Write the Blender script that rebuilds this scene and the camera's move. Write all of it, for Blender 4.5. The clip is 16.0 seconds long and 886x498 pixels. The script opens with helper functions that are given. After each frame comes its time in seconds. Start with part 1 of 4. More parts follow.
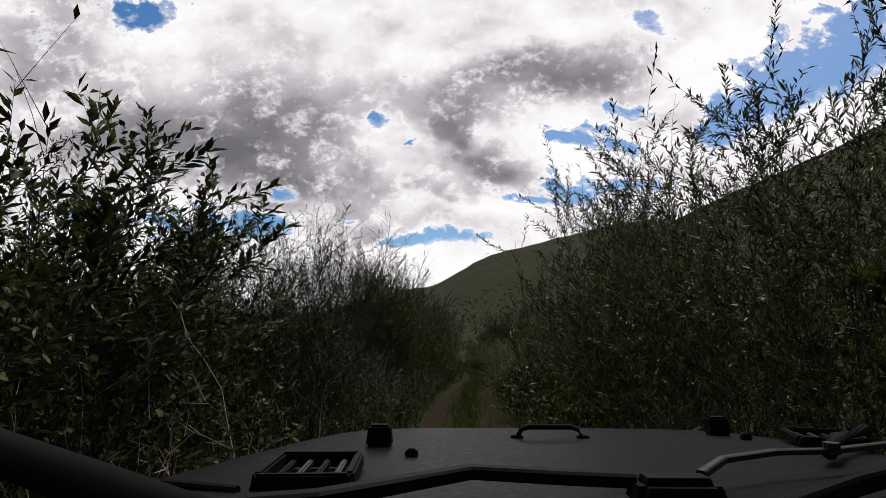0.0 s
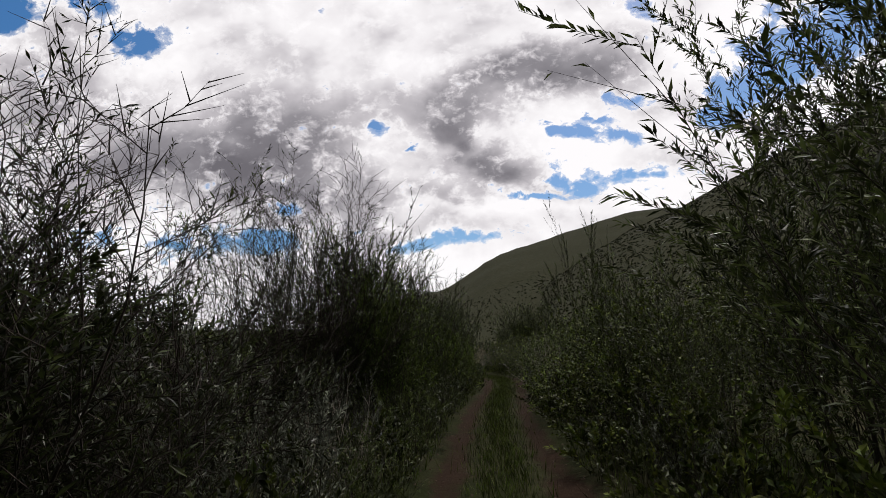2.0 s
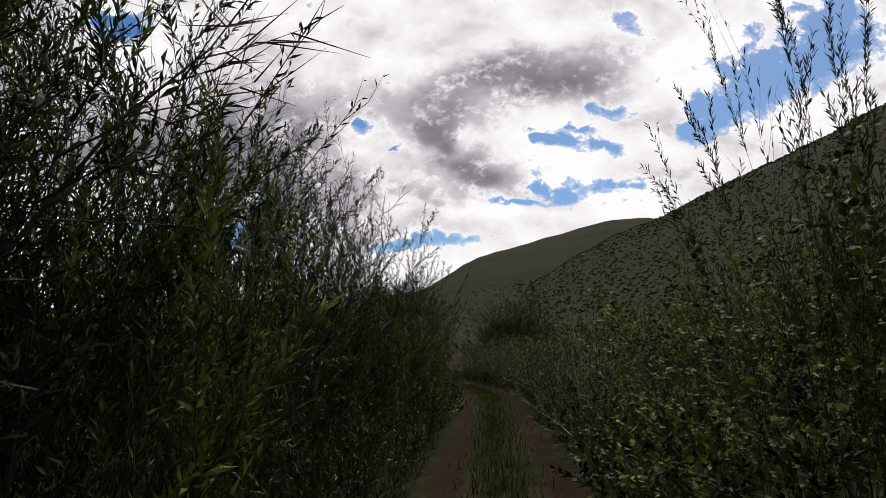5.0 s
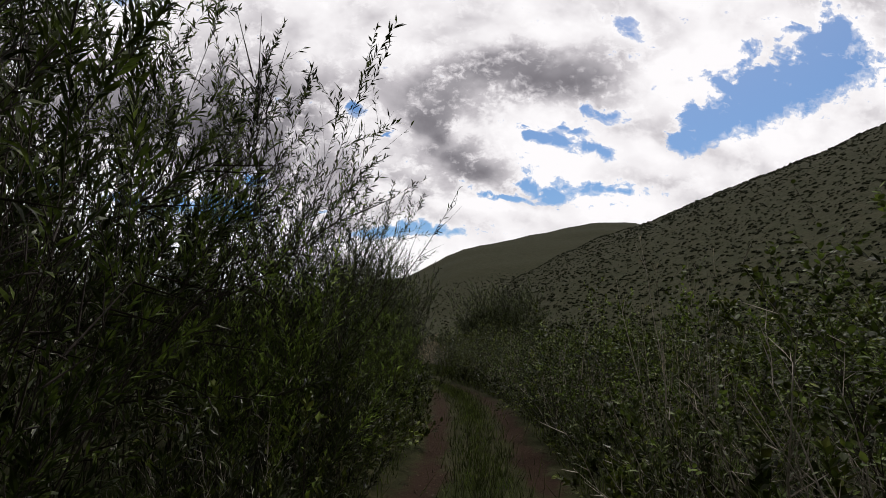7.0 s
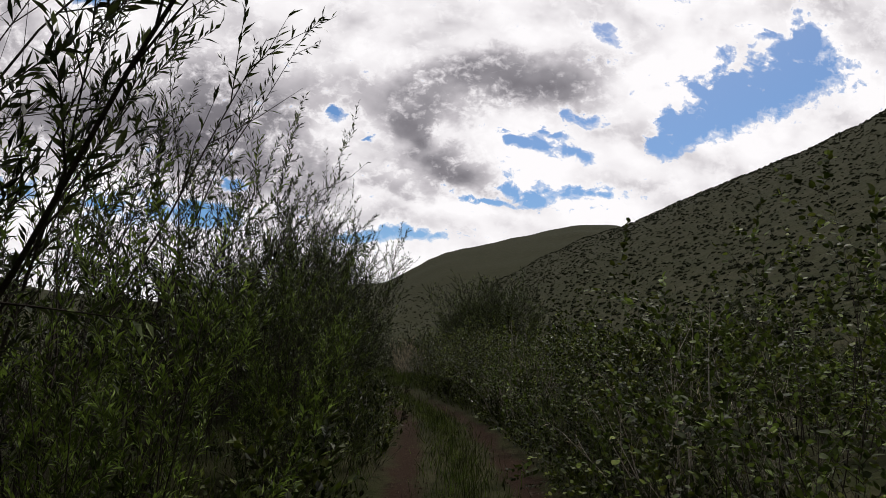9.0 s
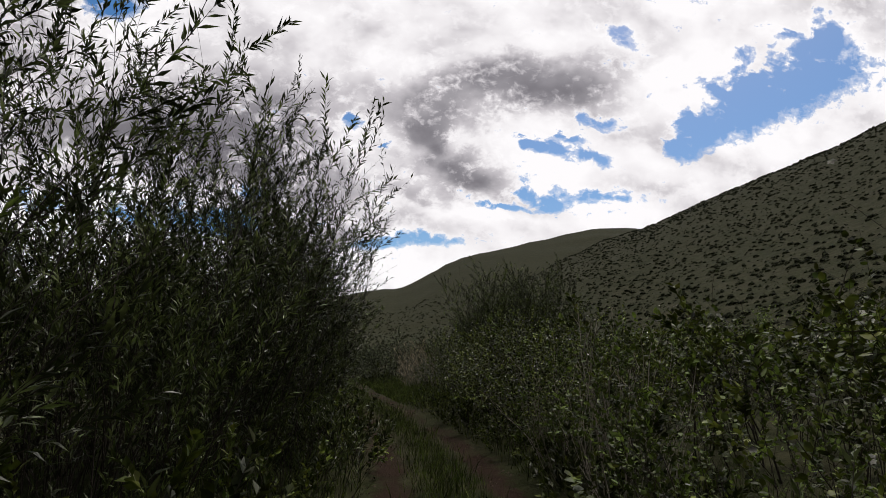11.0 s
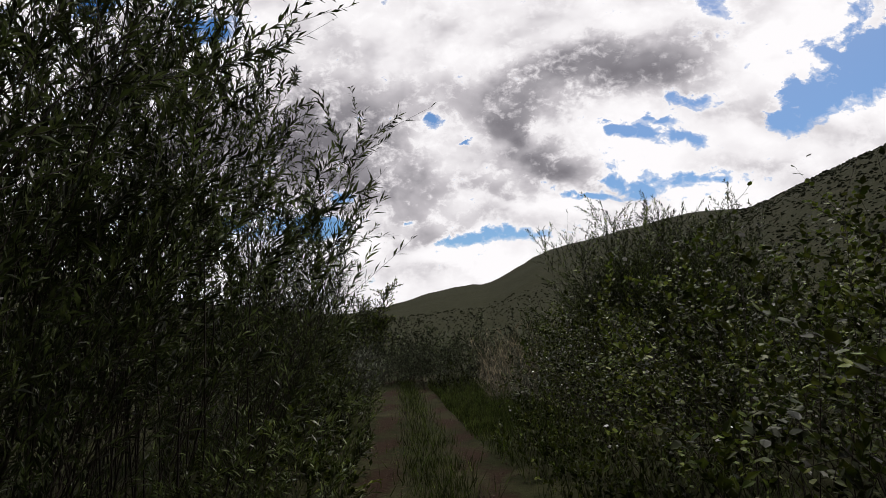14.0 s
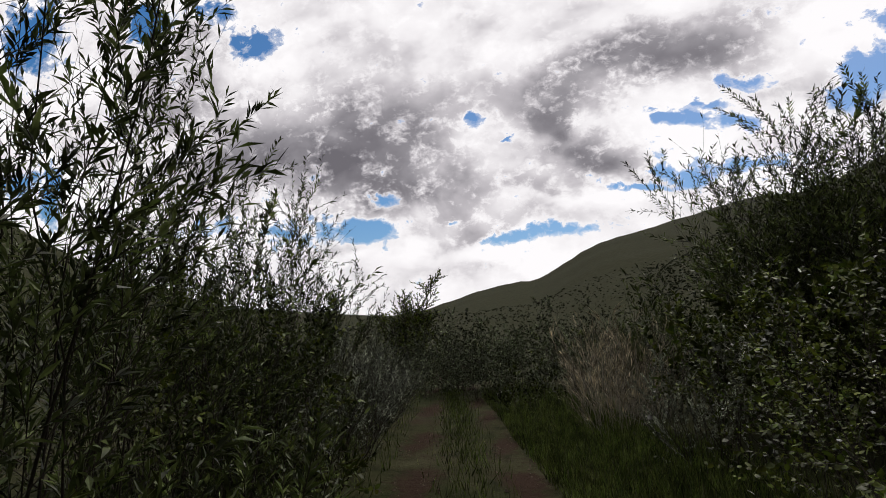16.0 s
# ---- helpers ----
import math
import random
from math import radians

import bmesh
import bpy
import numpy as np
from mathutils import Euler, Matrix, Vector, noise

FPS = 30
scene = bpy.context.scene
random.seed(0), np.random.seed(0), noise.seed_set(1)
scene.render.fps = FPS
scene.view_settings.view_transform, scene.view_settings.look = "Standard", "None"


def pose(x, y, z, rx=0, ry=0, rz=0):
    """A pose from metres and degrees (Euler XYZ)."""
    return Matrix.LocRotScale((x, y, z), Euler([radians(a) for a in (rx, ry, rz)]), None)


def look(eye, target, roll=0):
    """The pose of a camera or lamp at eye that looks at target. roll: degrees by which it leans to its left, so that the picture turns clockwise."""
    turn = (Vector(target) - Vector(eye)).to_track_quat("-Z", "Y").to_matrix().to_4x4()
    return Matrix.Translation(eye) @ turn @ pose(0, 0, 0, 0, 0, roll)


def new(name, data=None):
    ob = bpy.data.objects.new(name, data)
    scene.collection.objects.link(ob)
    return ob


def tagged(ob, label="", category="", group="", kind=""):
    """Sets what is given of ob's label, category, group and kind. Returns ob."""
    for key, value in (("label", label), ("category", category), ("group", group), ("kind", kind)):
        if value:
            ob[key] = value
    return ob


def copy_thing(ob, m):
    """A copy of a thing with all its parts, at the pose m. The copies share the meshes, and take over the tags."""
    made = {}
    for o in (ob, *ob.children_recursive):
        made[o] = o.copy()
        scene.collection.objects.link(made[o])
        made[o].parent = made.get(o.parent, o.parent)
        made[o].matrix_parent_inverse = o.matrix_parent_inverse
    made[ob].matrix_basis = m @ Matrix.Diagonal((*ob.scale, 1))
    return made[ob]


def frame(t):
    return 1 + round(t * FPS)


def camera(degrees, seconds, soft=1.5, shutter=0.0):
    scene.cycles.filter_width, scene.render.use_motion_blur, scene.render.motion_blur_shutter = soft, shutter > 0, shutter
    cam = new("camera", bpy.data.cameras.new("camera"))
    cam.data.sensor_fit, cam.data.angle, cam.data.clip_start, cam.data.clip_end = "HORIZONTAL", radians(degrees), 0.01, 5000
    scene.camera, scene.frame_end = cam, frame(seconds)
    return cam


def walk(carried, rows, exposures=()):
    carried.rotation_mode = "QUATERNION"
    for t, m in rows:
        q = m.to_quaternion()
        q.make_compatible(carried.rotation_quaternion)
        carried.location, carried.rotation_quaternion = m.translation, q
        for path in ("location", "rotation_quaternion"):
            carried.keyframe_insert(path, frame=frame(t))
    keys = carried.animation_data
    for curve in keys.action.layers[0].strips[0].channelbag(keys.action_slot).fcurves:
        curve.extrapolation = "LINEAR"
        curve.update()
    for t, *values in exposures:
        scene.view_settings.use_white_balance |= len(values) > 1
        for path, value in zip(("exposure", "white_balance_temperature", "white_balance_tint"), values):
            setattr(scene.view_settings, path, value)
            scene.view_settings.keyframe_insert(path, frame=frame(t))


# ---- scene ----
cam = camera(79.0, 16.0, soft=0.75)
PATH = [
    (0.0, (0.000, 0.000, 1.620), (-0.057, 4.911, 2.557), 0.11),
    (0.5, (0.017, 1.500, 1.620), (-0.091, 6.397, 2.625), -0.28),
    (1.0, (0.020, 3.000, 1.620), (-0.121, 7.899, 2.608), -0.71),
    (1.5, (0.021, 4.500, 1.620), (-0.111, 9.398, 2.616), -3.43),
    (2.0, (0.021, 6.000, 1.620), (-0.120, 10.903, 2.591), -3.82),
    (2.5, (0.016, 7.500, 1.620), (-0.145, 12.410, 2.548), -3.57),
    (3.0, (0.016, 9.000, 1.620), (-0.101, 13.910, 2.556), -3.96),
    (3.5, (0.025, 10.500, 1.620), (-0.074, 15.404, 2.591), -3.20),
    (4.0, (0.046, 12.000, 1.620), (0.012, 16.892, 2.651), -3.23),
    (6.5, (0.362, 19.491, 1.620), (0.536, 24.409, 2.505), 1.15),
    (7.0, (0.461, 20.988, 1.620), (0.660, 25.904, 2.513), 2.20),
    (7.5, (0.575, 22.484, 1.620), (0.848, 27.408, 2.444), 3.45),
    (8.0, (0.705, 23.978, 1.620), (1.009, 28.888, 2.512), 1.08),
    (8.5, (0.843, 25.472, 1.620), (1.171, 30.369, 2.572), 1.54),
    (9.0, (0.990, 26.964, 1.620), (1.354, 31.863, 2.555), 1.46),
    (11.5, (1.573, 34.440, 1.620), (1.699, 39.339, 2.608), 2.04),
    (12.0, (1.634, 35.938, 1.620), (1.633, 40.861, 2.497), 4.20),
    (12.5, (1.663, 37.438, 1.620), (1.577, 42.376, 2.402), 1.07),
    (13.0, (1.666, 38.938, 1.620), (1.500, 43.885, 2.324), 0.23),
    (13.5, (1.627, 40.437, 1.620), (1.254, 45.364, 2.383), 1.75),
    (14.0, (1.521, 41.933, 1.620), (0.930, 46.810, 2.551), 0.40),
    (14.5, (1.347, 43.422, 1.620), (0.526, 48.264, 2.562), -0.94),
    (15.0, (1.109, 44.903, 1.620), (0.102, 49.702, 2.599), -0.76),
    (15.5, (0.838, 46.378, 1.620), (-0.196, 51.178, 2.564), -0.90),
    (16.0, (0.567, 47.854, 1.620), (-0.443, 52.662, 2.547), -0.95),
]
walk(cam, [(t, look(eye, target, roll)) for t, eye, target, roll in PATH])

# ---- world, sun ----
PITCH = radians(10.0)


def node(tree, kind, **values):
    n = tree.nodes.new(kind)
    for k, v in values.items():
        if k in n.inputs:
            n.inputs[k].default_value = v
    return n


def sums(tree, op, a, b=None, c=None, clamp=False):
    n = tree.nodes.new("ShaderNodeMath")
    n.operation, n.use_clamp = op, clamp
    for slot, v in zip(n.inputs, (a, b, c)):
        if v is None:
            continue
        if isinstance(v, (int, float)):
            slot.default_value = v
        else:
            tree.links.new(v, slot)
    return n.outputs[0]


def mixed(tree, fac, a, b):
    n = tree.nodes.new("ShaderNodeMix")
    n.data_type = "RGBA"
    for slot, v in ((n.inputs[0], fac), (n.inputs[6], a), (n.inputs[7], b)):
        if isinstance(v, (int, float)):
            slot.default_value = v
        elif isinstance(v, tuple):
            slot.default_value = (*v, 1)
        else:
            tree.links.new(v, slot)
    return n.outputs[2]


def ramp(tree, fac, stops):
    n = tree.nodes.new("ShaderNodeValToRGB")
    while len(n.color_ramp.elements) < len(stops):
        n.color_ramp.elements.new(0.5)
    for e, (p, c) in zip(n.color_ramp.elements, stops):
        e.position = p
        e.color = (*c, 1) if isinstance(c, tuple) else (c, c, c, 1)
    tree.links.new(fac, n.inputs[0])
    return n.outputs[0]


def noise_of(tree, vector, scale, detail=6, rough=0.55, dist=0.0):
    n = tree.nodes.new("ShaderNodeTexNoise")
    n.inputs["Scale"].default_value, n.inputs["Detail"].default_value = scale, detail
    n.inputs["Roughness"].default_value, n.inputs["Distortion"].default_value = rough, dist
    if vector is not None:
        tree.links.new(vector, n.inputs["Vector"])
    return n.outputs["Fac"]


# Openings of blue in the cloud deck: place across and up on the plane one unit ahead, half sizes, lean, depth
BLUE = [
    (-0.574, 0.453, 0.048, 0.027, 4, 1.30), (-0.653, 0.529, 0.034, 0.027, 4, 1.20), (-0.818, 0.543, 0.058, 0.027, 4, 1.20),
    (-0.132, 0.252, 0.017, 0.011, -30, 1.10), (-0.077, 0.213, 0.014, 0.004, 0, 1.00), (0.239, 0.208, 0.046, 0.009, -16, 1.10),
    (0.327, 0.202, 0.027, 0.012, -24, 1.10), (0.282, 0.234, 0.025, 0.009, 6, 1.10), (0.332, 0.272, 0.034, 0.012, 1, 1.10),
    (0.724, 0.363, 0.116, 0.048, 13, 1.50), (0.615, 0.324, 0.038, 0.046, -2, 1.30), (0.530, 0.254, 0.055, 0.036, 18, 1.30),
    (0.470, 0.240, 0.023, 0.015, -2, 1.00), (0.485, 0.279, 0.032, 0.008, -2, 1.00), (0.687, 0.464, 0.029, 0.012, 8, 1.10),
    (0.763, 0.450, 0.036, 0.017, 8, 1.10), (0.769, 0.460, 0.032, 0.036, -4, 1.20), (0.554, 0.344, 0.036, 0.008, -27, 1.10),
    (0.229, 0.120, 0.055, 0.021, -9, 1.20), (0.146, 0.106, 0.044, 0.006, 2, 1.10), (0.355, 0.130, 0.055, 0.013, 1, 1.10),
    (0.012, 0.036, 0.085, 0.013, -2, 0.95), (-0.355, 0.064, 0.053, 0.022, -7, 0.94), (-0.317, 0.125, 0.027, 0.014, 0, 1.10),
    (-0.193, 0.072, 0.023, 0.006, 0, 0.80), (-0.100, 0.030, 0.055, 0.010, 0, 0.85), (0.359, 0.447, 0.044, 0.018, -29, 1.20),
    (0.200, 0.215, 0.011, 0.008, 0, 1.00), (-1.132, 0.541, 0.074, 0.074, 1, 1.40), (-1.096, 0.180, 0.027, 0.074, 1, 1.30),
    (-1.187, 0.212, 0.042, 0.032, 1, 1.20), (-0.843, 0.540, 0.027, 0.042, 1, 1.10), (-0.489, 0.066, 0.074, 0.026, 4, 0.86),
    (-0.360, 0.062, 0.042, 0.020, 4, 0.78), (-0.707, 0.082, 0.063, 0.021, 4, 0.78),
]
# Thick grey masses of cloud, and bright thin ones
GREY = [
    (-0.419, 0.280, 0.221, 0.088, 0, 0.61), (-0.493, 0.195, 0.242, 0.056, -2, 0.82), (-0.248, 0.195, 0.074, 0.036, 5, 0.49),
    (-0.752, 0.421, 0.116, 0.104, 0, 0.70), (-0.783, 0.303, 0.095, 0.059, 0, 0.41), (0.132, 0.321, 0.200, 0.055, 8, 0.50),
    (-0.005, 0.256, 0.058, 0.021, 0, 0.57), (0.049, 0.281, 0.074, 0.052, -4, 0.41), (0.027, 0.193, 0.063, 0.035, -7, 0.49),
    (0.066, 0.187, 0.063, 0.024, -4, 0.41), (0.298, 0.341, 0.116, 0.032, -4, 0.37), (-0.100, 0.121, 0.105, 0.032, 0, 0.49),
    (-0.181, 0.106, 0.063, 0.027, -4, 0.41), (0.082, 0.143, 0.063, 0.024, -2, 0.41), (0.069, 0.173, 0.063, 0.021, 0, 0.33),
    (0.142, 0.156, 0.063, 0.018, -4, 0.29), (-0.333, 0.153, 0.179, 0.024, 3, 0.57), (-0.153, 0.057, 0.084, 0.011, 0, 0.41),
    (0.195, 0.379, 0.126, 0.021, 15, 0.25), (-0.094, 0.070, 0.116, 0.015, -4, 0.29), (0.630, 0.225, 0.042, 0.029, -2, 0.29),
    (0.438, 0.151, 0.095, 0.013, 4, 0.20), (0.842, 0.490, 0.032, 0.045, -2, 0.29), (-0.023, -0.036, 0.063, 0.008, -4, 0.25),
    (0.111, 0.333, 0.168, 0.045, 8, 0.41), (-0.381, 0.239, 0.126, 0.066, 1, 0.66), (-0.137, -0.029, 0.095, 0.010, 1, 0.25),
]
WHITE = [
    (-0.100, 0.173, 0.058, 0.037, 30, 0.55), (-0.408, 0.275, 0.027, 0.015, -40, 0.4), (-0.537, 0.403, 0.084, 0.023, 0, 0.6),
    (-0.249, 0.381, 0.063, 0.027, 40, 0.5), (-0.063, 0.327, 0.053, 0.063, -2, 0.3), (0.478, 0.341, 0.084, 0.026, 0, 0.5),
    (0.085, 0.225, 0.074, 0.015, 4, 0.5), (0.673, 0.268, 0.058, 0.034, 18, 0.7), (0.378, 0.247, 0.074, 0.019, -4, 0.55),
    (0.010, 0.098, 0.084, 0.011, -4, 0.4), (-0.110, 0.011, 0.042, 0.023, -4, 0.6), (-0.103, 0.011, 0.036, 0.027, 1, 0.7),
    (-0.233, 0.008, 0.063, 0.027, 1, 0.5), (0.404, 0.214, 0.084, 0.021, 5, 0.5), (0.116, 0.085, 0.126, 0.013, -2, 0.45),
    (0.266, 0.091, 0.126, 0.015, 1, 0.4), (-0.016, -0.027, 0.063, 0.019, 0, 0.5), (-0.449, 0.015, 0.063, 0.015, 4, 0.6),
    (0.217, 0.426, 0.084, 0.042, 0, 0.3), (0.544, 0.433, 0.063, 0.037, -4, 0.3),
]

world = bpy.data.worlds.new("world")
scene.world = world
world.use_nodes = True
wt = world.node_tree
wt.nodes.clear()
coord = wt.nodes.new("ShaderNodeTexCoord")
turn = node(wt, "ShaderNodeVectorRotate")
turn.rotation_type = "X_AXIS"
turn.inputs["Angle"].default_value = -PITCH
wt.links.new(coord.outputs["Generated"], turn.inputs["Vector"])
split = wt.nodes.new("ShaderNodeSeparateXYZ")
wt.links.new(turn.outputs[0], split.inputs[0])
ahead = sums(wt, "MAXIMUM", split.outputs[1], 0.22)
across = sums(wt, "DIVIDE", split.outputs[0], ahead)
upward = sums(wt, "DIVIDE", split.outputs[2], ahead)
plane = wt.nodes.new("ShaderNodeCombineXYZ")
wt.links.new(across, plane.inputs[0])
wt.links.new(sums(wt, "MULTIPLY", upward, 1.3), plane.inputs[1])
wt.links.new(sums(wt, "MULTIPLY", sums(wt, "MINIMUM", split.outputs[1], 0), 1.5), plane.inputs[2])
lifted = wt.nodes.new("ShaderNodeVectorMath")
lifted.inputs[1].default_value = (0.012, 0.05, 0)
wt.links.new(plane.outputs[0], lifted.inputs[0])
puffs = noise_of(wt, plane.outputs[0], 5.0, 9, 0.55, 0.2)
above = noise_of(wt, lifted.outputs[0], 5.0, 9, 0.55, 0.2)
wisps = noise_of(wt, plane.outputs[0], 19.0, 8, 0.62, 0.3)
# the outlines of gaps and masses are warped by the same turbulence
shift = sums(wt, "MULTIPLY", sums(wt, "SUBTRACT", puffs, 0.5), 0.085)
shift2 = sums(wt, "MULTIPLY", sums(wt, "SUBTRACT", above, 0.5), -0.085)
wu = sums(wt, "ADD", across, sums(wt, "ADD", shift2, sums(wt, "MULTIPLY", sums(wt, "SUBTRACT", wisps, 0.5), 0.07)))
wv = sums(wt, "ADD", upward, sums(wt, "ADD", shift, sums(wt, "MULTIPLY", sums(wt, "SUBTRACT", wisps, 0.5), -0.05)))


# the thick masses are torn further than the gaps
mu = sums(wt, "ADD", wu, sums(wt, "MULTIPLY", sums(wt, "SUBTRACT", above, 0.5), -0.20))
mv = sums(wt, "ADD", wv, sums(wt, "MULTIPLY", sums(wt, "SUBTRACT", puffs, 0.5), 0.16))


def blob(place, u, v, ru, rv, lean, depth):
    c, s = math.cos(radians(lean)), math.sin(radians(lean))
    du, dv = sums(wt, "SUBTRACT", place[0], u), sums(wt, "SUBTRACT", place[1], v)
    a = sums(wt, "ADD", sums(wt, "MULTIPLY", du, c / ru), sums(wt, "MULTIPLY", dv, s / ru))
    b = sums(wt, "ADD", sums(wt, "MULTIPLY", dv, c / rv), sums(wt, "MULTIPLY", du, -s / rv))
    r2 = sums(wt, "MULTIPLY_ADD", a, a, sums(wt, "MULTIPLY", b, b))
    return sums(wt, "MULTIPLY", sums(wt, "EXPONENT", sums(wt, "MULTIPLY", r2, -0.7)), depth)


def gathered(place, table):
    total = None
    for row in table:
        b = blob(place, *row)
        total = b if total is None else sums(wt, "ADD", total, b)
    return total


gap = gathered((wu, wv), BLUE)
mass = gathered((mu, mv), GREY)
thin = gathered((mu, mv), WHITE)
ragged = sums(wt, "ADD", gap, sums(wt, "MULTIPLY", sums(wt, "SUBTRACT", puffs, 0.5), -1.0))
flecks = noise_of(wt, plane.outputs[0], 46.0, 5, 0.65, 0.4)
ragged = sums(wt, "ADD", ragged, sums(wt, "MULTIPLY", sums(wt, "SUBTRACT", wisps, 0.5), 2.4))
ragged = sums(wt, "ADD", ragged, sums(wt, "MULTIPLY", sums(wt, "SUBTRACT", flecks, 0.5), 1.5))
clear = ramp(wt, ragged, [(0.46, 0.0), (0.62, 0.6), (0.95, 1.0)])
rim = ramp(wt, ragged, [(0.0, 1.0), (0.55, 0.0)])
soft_here = noise_of(wt, plane.outputs[0], 4.2, 4.5, 0.5, 0.15)
soft_above = noise_of(wt, lifted.outputs[0], 4.2, 4.5, 0.5, 0.15)
relief = sums(wt, "SUBTRACT", soft_here, soft_above)
cells = wt.nodes.new("ShaderNodeTexVoronoi")
cells.feature = "SMOOTH_F1"
cells.inputs["Scale"].default_value, cells.inputs["Detail"].default_value, cells.inputs["Roughness"].default_value = 11.0, 3.0, 0.5
warped = wt.nodes.new("ShaderNodeCombineXYZ")
wt.links.new(wu, warped.inputs[0])
wt.links.new(sums(wt, "MULTIPLY", wv, 1.4), warped.inputs[1])
wt.links.new(warped.outputs[0], cells.inputs["Vector"])
billow = cells.outputs["Distance"]
thick = sums(wt, "SUBTRACT", sums(wt, "MULTIPLY", mass, 0.52), sums(wt, "MULTIPLY", thin, 0.36))
thick = sums(wt, "ADD", thick, sums(wt, "MULTIPLY", sums(wt, "SUBTRACT", puffs, 0.5), 0.62))
thick = sums(wt, "ADD", thick, sums(wt, "MULTIPLY", sums(wt, "SUBTRACT", billow, 0.42), 0.09))
thick = sums(wt, "MULTIPLY", sums(wt, "ADD", thick, 0.11), sums(wt, "MULTIPLY_ADD", rim, 0.75, 0.25))
thick = sums(wt, "SUBTRACT", thick, sums(wt, "MULTIPLY", relief, 1.3))
cloud = ramp(wt, thick, [(0.0, (1.0, 0.975, 0.99)), (0.18, (0.88, 0.85, 0.87)), (0.42, (0.56, 0.53, 0.56)), (0.68, (0.30, 0.285, 0.31)), (1.0, (0.16, 0.15, 0.17))])
sky = wt.nodes.new("ShaderNodeTexSky")
sky.sky_type, sky.sun_disc = "NISHITA", False
SUN_UP, SUN_ROUND = radians(58), radians(25)
sky.sun_elevation, sky.sun_rotation = SUN_UP, SUN_ROUND
# unseen clouds overhead and behind are dimmed on purpose, to deepen shade in the brush
dim_behind = sums(wt, "MULTIPLY_ADD", ramp(wt, sums(wt, "MULTIPLY_ADD", split.outputs[1], 0.5, 0.5), [(0.30, 0.0), (0.74, 1.0)]), 0.90, 0.10)
cloud = mixed(wt, dim_behind, (0.0, 0.0, 0.0), cloud)
bg_sky, bg_cloud = node(wt, "ShaderNodeBackground", Strength=0.10), node(wt, "ShaderNodeBackground", Strength=1.0)
deep = wt.nodes.new("ShaderNodeHueSaturation")
deep.inputs["Saturation"].default_value = 1.45
wt.links.new(sky.outputs[0], deep.inputs["Color"])
wt.links.new(deep.outputs[0], bg_sky.inputs[0])
wt.links.new(cloud, bg_cloud.inputs[0])
both, out = wt.nodes.new("ShaderNodeMixShader"), wt.nodes.new("ShaderNodeOutputWorld")
wt.links.new(clear, both.inputs[0])
wt.links.new(bg_cloud.outputs[0], both.inputs[1])
wt.links.new(bg_sky.outputs[0], both.inputs[2])
wt.links.new(both.outputs[0], out.inputs[0])

lamp = bpy.data.lights.new("sun", "SUN")
lamp.energy, lamp.angle, lamp.color = 1.5, radians(10), (1.0, 0.95, 0.88)
sun = new("sun", lamp)
way = Vector((math.sin(SUN_ROUND) * math.cos(SUN_UP), math.cos(SUN_ROUND) * math.cos(SUN_UP), math.sin(SUN_UP)))
sun.matrix_world = look(way * 60, (0, 0, 0))


# ---- materials ----
def material(name):
    m = bpy.data.materials.new(name)
    m.use_nodes = True
    t = m.node_tree
    return m, t, t.nodes["Principled BSDF"]


def leaf_material(name, tones, through_light=0.35, rough=0.5, gloss=0.16):
    m, t, b = material(name)
    geo = t.nodes.new("ShaderNodeNewGeometry")
    info = t.nodes.new("ShaderNodeObjectInfo")
    r = sums(t, "FRACT", sums(t, "ADD", geo.outputs["Random Per Island"], sums(t, "MULTIPLY", info.outputs["Random"], 0.25)))
    n = len(tones)
    colour = ramp(t, r, [(i / (n - 1), c) for i, c in enumerate(tones)])
    co = t.nodes.new("ShaderNodeTexCoord")
    patch = noise_of(t, co.outputs["Object"], 2.2, 4)
    colour = mixed(t, ramp(t, patch, [(0.35, 0.0), (0.7, 0.55)]), colour, tuple(min(1, v * 1.35) for v in tones[-1]))
    # plants and sprays differ in tone; the wide range imitates lit clumps and shaded hollows
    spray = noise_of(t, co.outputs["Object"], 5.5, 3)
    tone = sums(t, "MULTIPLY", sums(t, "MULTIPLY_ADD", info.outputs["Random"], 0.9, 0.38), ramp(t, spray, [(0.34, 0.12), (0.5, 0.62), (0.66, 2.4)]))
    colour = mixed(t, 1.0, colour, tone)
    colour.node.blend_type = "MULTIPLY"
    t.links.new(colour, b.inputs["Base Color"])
    b.inputs["Roughness"].default_value = rough
    b.inputs["Specular IOR Level"].default_value = gloss
    tr = t.nodes.new("ShaderNodeBsdfTranslucent")
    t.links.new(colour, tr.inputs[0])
    mx = t.nodes.new("ShaderNodeMixShader")
    mx.inputs[0].default_value = through_light * 0.6
    t.links.new(b.outputs[0], mx.inputs[1])
    t.links.new(tr.outputs[0], mx.inputs[2])
    t.links.new(mx.outputs[0], t.nodes["Material Output"].inputs[0])
    return m


def bark_material(name, dark, light, scale=40):
    m, t, b = material(name)
    co = t.nodes.new("ShaderNodeTexCoord")
    info = t.nodes.new("ShaderNodeObjectInfo")
    grain = noise_of(t, co.outputs["Object"], scale, 6, 0.65)
    t.links.new(mixed(t, ramp(t, grain, [(0.3, 0.0), (0.7, 1.0)]), dark, light), b.inputs["Base Color"])
    b.inputs["Roughness"].default_value = 0.8
    b.inputs["Specular IOR Level"].default_value = 0.2
    bump = node(t, "ShaderNodeBump", Strength=0.4, Distance=0.01)
    t.links.new(grain, bump.inputs["Height"])
    t.links.new(bump.outputs[0], b.inputs["Normal"])
    return m


